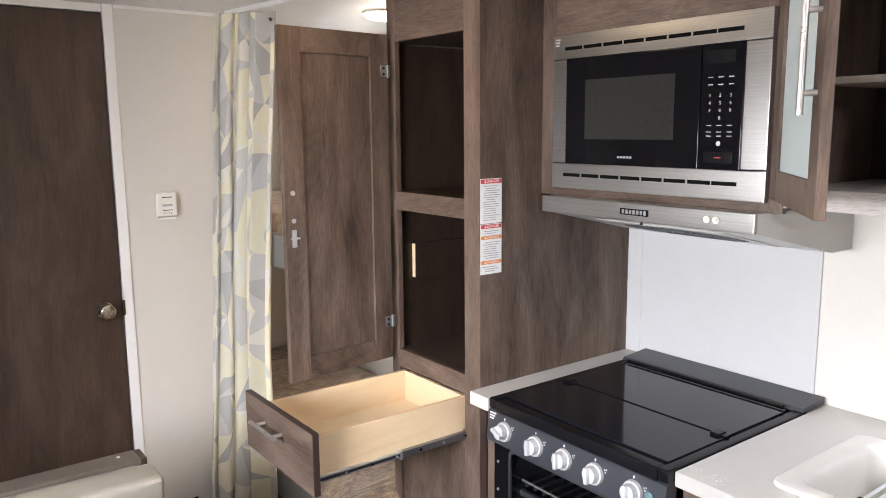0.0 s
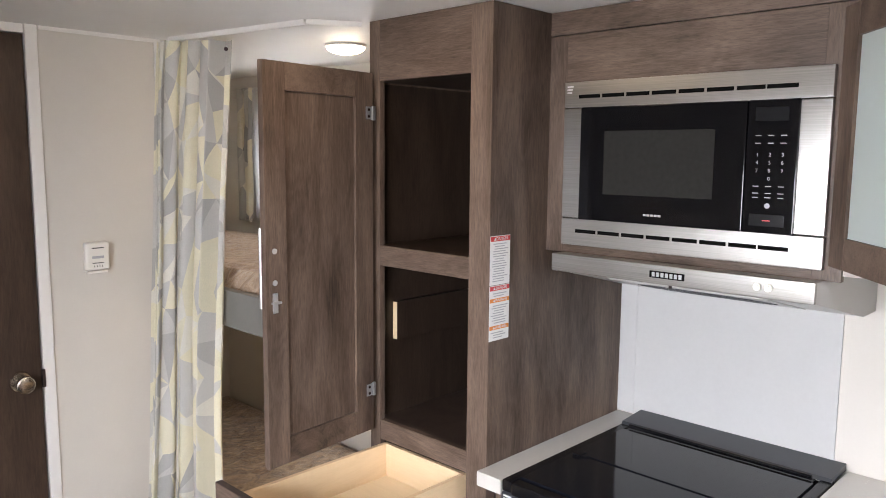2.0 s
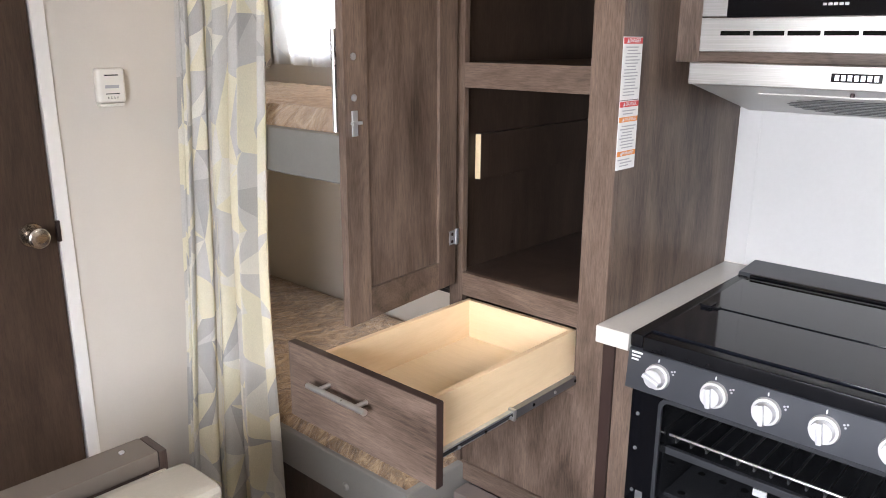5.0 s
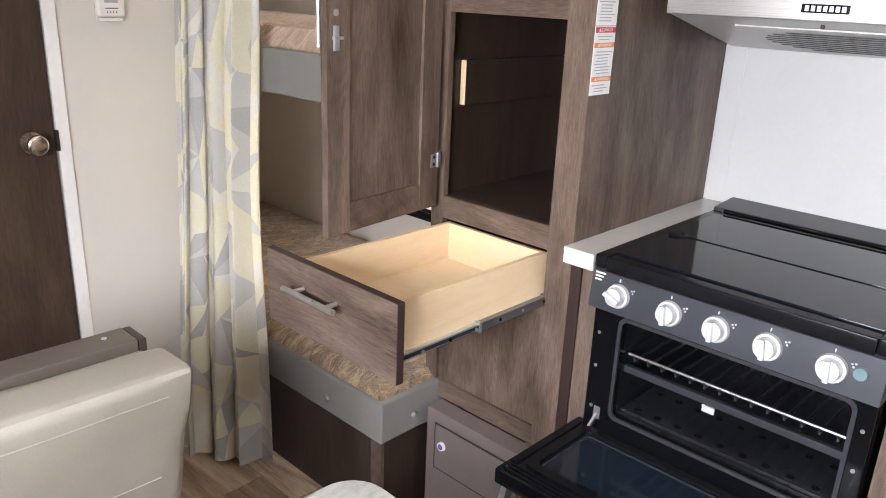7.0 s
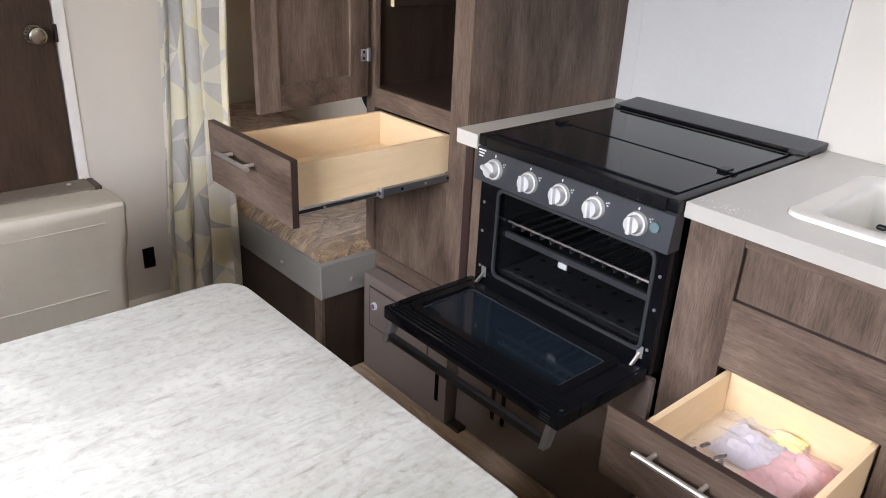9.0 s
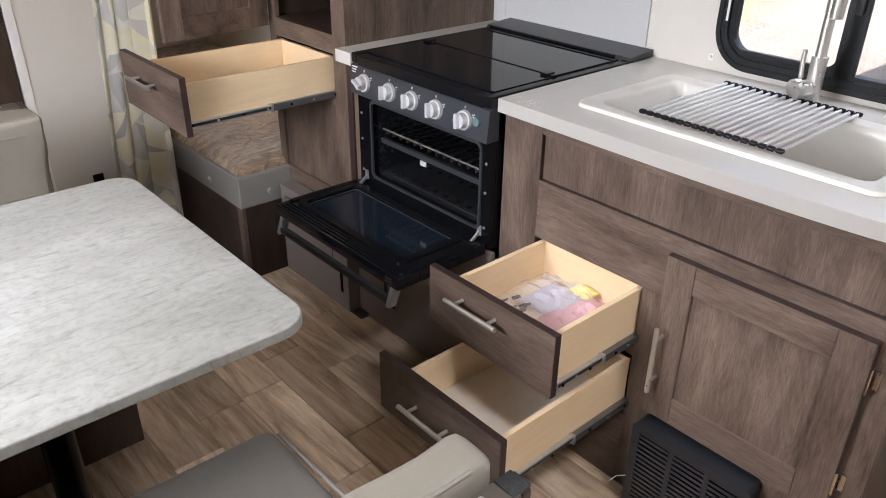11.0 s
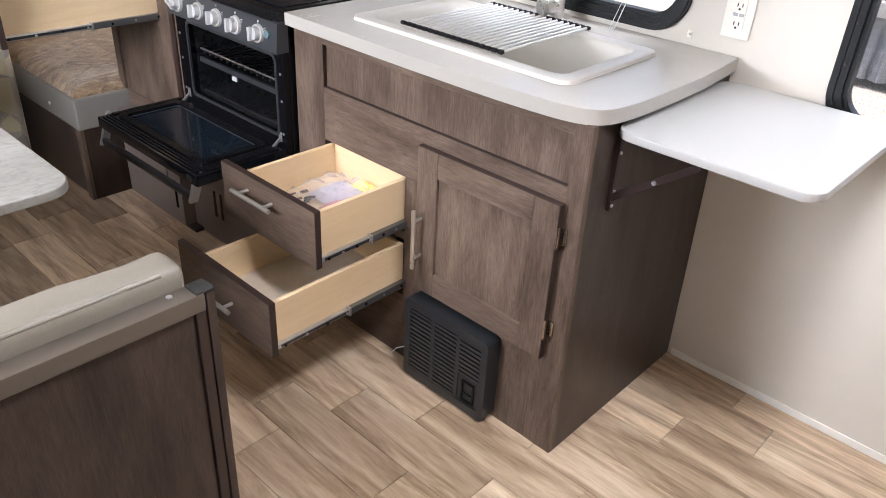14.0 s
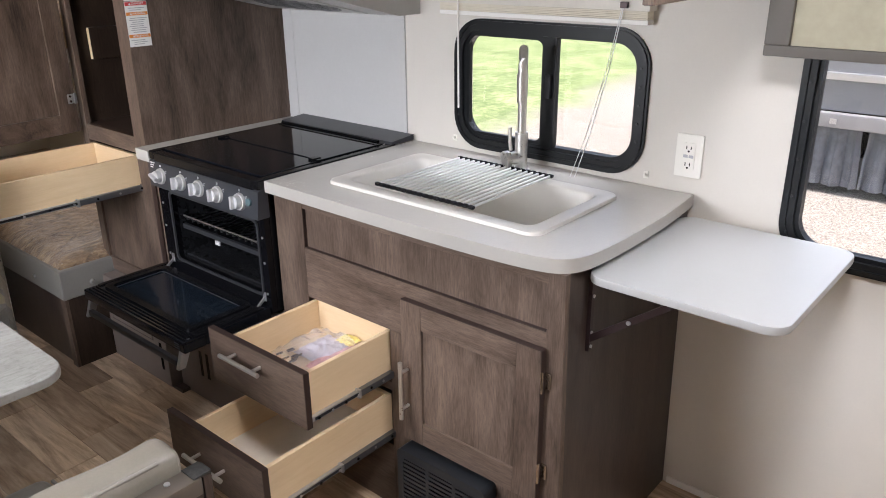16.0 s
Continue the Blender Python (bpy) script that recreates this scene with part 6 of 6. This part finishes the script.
part("leaflet", crumple(1.315, 0.612, 0.476, 0.17, 0.15, 0.026, 2), plain("leaflet_red", (0.78, 0.38, 0.40), 0.5, vary=0.3, scale=14), bags, "red and white leaflet", smooth=False)
part("leaflet", crumple(1.325, 0.715, 0.476, 0.13, 0.12, 0.026, 8), plain("leaflet_violet", (0.55, 0.52, 0.60), 0.5, vary=0.3, scale=18), bags, smooth=False)
part("leaflet", crumple(1.370, 0.665, 0.504, 0.045, 0.06, 0.012, 11), plain("leaflet_yellow", (0.80, 0.68, 0.22), 0.5), bags, smooth=False)
part("manual", crumple(1.230, 0.650, 0.468, 0.12, 0.15, 0.006, 21), plain("paper_tan", (0.72, 0.57, 0.42), 0.6, vary=0.12), bags, "tan paper sheet", smooth=False)
fb = part("bag_film", crumple(1.296, 0.678, 0.476, 0.215, 0.29, 0.066, 5, 14), clear_bag, bags, "clear crumpled film")
fb.visible_shadow = False
rr_ = random.Random(4)
for k in range(9):
    x, y = 1.20 + rr_.random() * 0.05, 0.72 + rr_.random() * 0.07
    part("screw", rod(bmesh.new(), (x, y, 0.486 + 0.002 * (k % 3)), (x + 0.018, y - 0.006, 0.488 + 0.002 * (k % 3)), 0.003, 8), dark_metal, bags)

# ---------------------------------------------------------------- outside
GZ = -0.75


def ground_mat():
    m, nt, bs = nodes_of("ground_grass_gravel")
    v = mapped(nt, (1, 1, 1))
    sepn = nt.nodes.new("ShaderNodeSeparateXYZ")
    nt.links.new(v, sepn.inputs[0])
    edge = math_node(nt, "ADD", sepn.outputs[1], math_node(nt, "MULTIPLY", noise_tex(nt, v, 0.9, 5), 2.0))
    edge = math_node(nt, "SUBTRACT", edge, math_node(nt, "MULTIPLY", sepn.outputs[0], 0.1))
    blades = math_node(nt, "ADD", math_node(nt, "MULTIPLY", noise_tex(nt, v, 9, 6, 0.8), 0.6), math_node(nt, "MULTIPLY", noise_tex(nt, v, 1.1, 5, 0.7), 0.4))
    g = ramp(nt, blades, ((0.36, (0.07, 0.115, 0.035)), (0.5, (0.15, 0.205, 0.08)), (0.62, (0.31, 0.35, 0.19))))
    s = ramp(nt, noise_tex(nt, v, 45, 5, 0.75), ((0.34, (0.085, 0.078, 0.068)), (0.5, (0.22, 0.205, 0.18)), (0.66, (0.40, 0.38, 0.345))))
    f = nt.nodes.new("ShaderNodeMapRange")
    f.inputs[1].default_value, f.inputs[2].default_value = 5.0, 6.0
    nt.links.new(edge, f.inputs[0])
    nt.links.new(mix(nt, f.outputs[0], s, g), bs.inputs["Base Color"])
    bs.inputs["Roughness"].default_value = 0.95
    bump(nt, bs, noise_tex(nt, v, 40, 4), 0.8, 0.03)
    return m


bm = bmesh.new()
bmesh.ops.create_grid(bm, x_segments=2, y_segments=2, size=400, matrix=Matrix.Translation((0, 0, GZ)))
solid("ground", bm, ground_mat(), "pale gravel yard and mown green grass", "ground", "structure")
veh = thing("parked_trailer", (9.1, -1.6, GZ), "grey parked trailer with dark rubber mud flaps", "trailer")
tgrey = plain("trailer_grey", (0.22, 0.235, 0.255), 0.4, vary=0.12, metal=0.3)
flap_mat = plain("rubber_flap", (0.14, 0.155, 0.175), 0.6, vary=0.45, scale=14)
part("body", box(8.06, 10.4, -5.2, 1.95, 0.05, 1.9, 0.03), tgrey, veh)
part("bumper", box(7.96, 8.06, -5.2, 1.95, -0.09, 0.05, 0.02), plain("bumper_grey", (0.34, 0.35, 0.37), 0.4, metal=0.5), veh)
part("rub_rail", box(8.02, 8.06, -5.2, 1.95, 0.35, 0.42, 0.012), bright_metal, veh)
part("underbody", box(8.3, 10.2, -5.0, 1.8, -0.42, 0.05, 0.02), black_satin, veh)
for k in range(12):
    y = 1.88 - 0.56 * k
    part("mud_flap", curtain_bm(((8.10, y), (8.10, y - 0.50)), ((8.06, y + 0.02), (8.06, y - 0.53)), GZ + 0.08, -0.08, 3, 0.01, 0.04, 0.5, 12, 30, k), flap_mat, veh)
    part("lamp", box(7.945, 7.962, y - 0.29, y - 0.23, -0.05, 0.0, 0.004), bright_metal, veh)
for y in (-0.4, -3.6):
    part("wheel", rod(bmesh.new(), (8.6, y, GZ + 0.36), (8.85, y, GZ + 0.36), 0.36, 32), black_satin, veh)

# ---------------------------------------------------------------- floor planks
PW, PL = 0.1365, 0.46
sub = solid("floor", box(XL - 0.05, XR + 0.05, YF - 0.05, YB + 0.05, -0.06, -0.004, 0), joint_pale, "wood-look vinyl plank floor in grey and brown", "floor", "structure")
starts = {7: 0.752, 6: 0.476, 5: 0.637, 4: 0.515, 10: -0.207, 11: -0.405, 12: -0.284}
plank_meshes = {}
rndp = random.Random(11)
x_first = 1.358 - 8 * PW
for c in range(-7, 14):
    x0, x1 = x_first + c * PW, x_first + (c + 1) * PW
    x0, x1 = max(x0, XL), min(x1, XR)
    if x1 - x0 < 0.01:
        continue
    s = starts.get(c, rndp.random() * PL)
    y = s - PL * math.ceil((s - YF) / PL)
    while y < YB:
        a, b = max(y, YF), min(y + PL, YB)
        y += PL
        if b - a < 0.02 or (a > 2.15 and x0 > 1.18) or (x0 > CX + 0.03 and a > -0.03 and b < 2.2):
            continue
        key = (round(x1 - x0, 4), round(b - a, 4))
        if key not in plank_meshes:
            me = bpy.data.meshes.new("plank")
            q = box(-key[0] / 2 + 0.0007, key[0] / 2 - 0.0007, -key[1] / 2 + 0.0011, key[1] / 2 - 0.0011, -0.004, 0.0, 0.0006, 1)
            q.to_mesh(me)
            q.free()
            me.materials.append(floor_plank)
            plank_meshes[key] = me
        p = new("plank", plank_meshes[key])
        p.parent = sub
        p.location = ((x0 + x1) / 2, (a + b) / 2, 0)
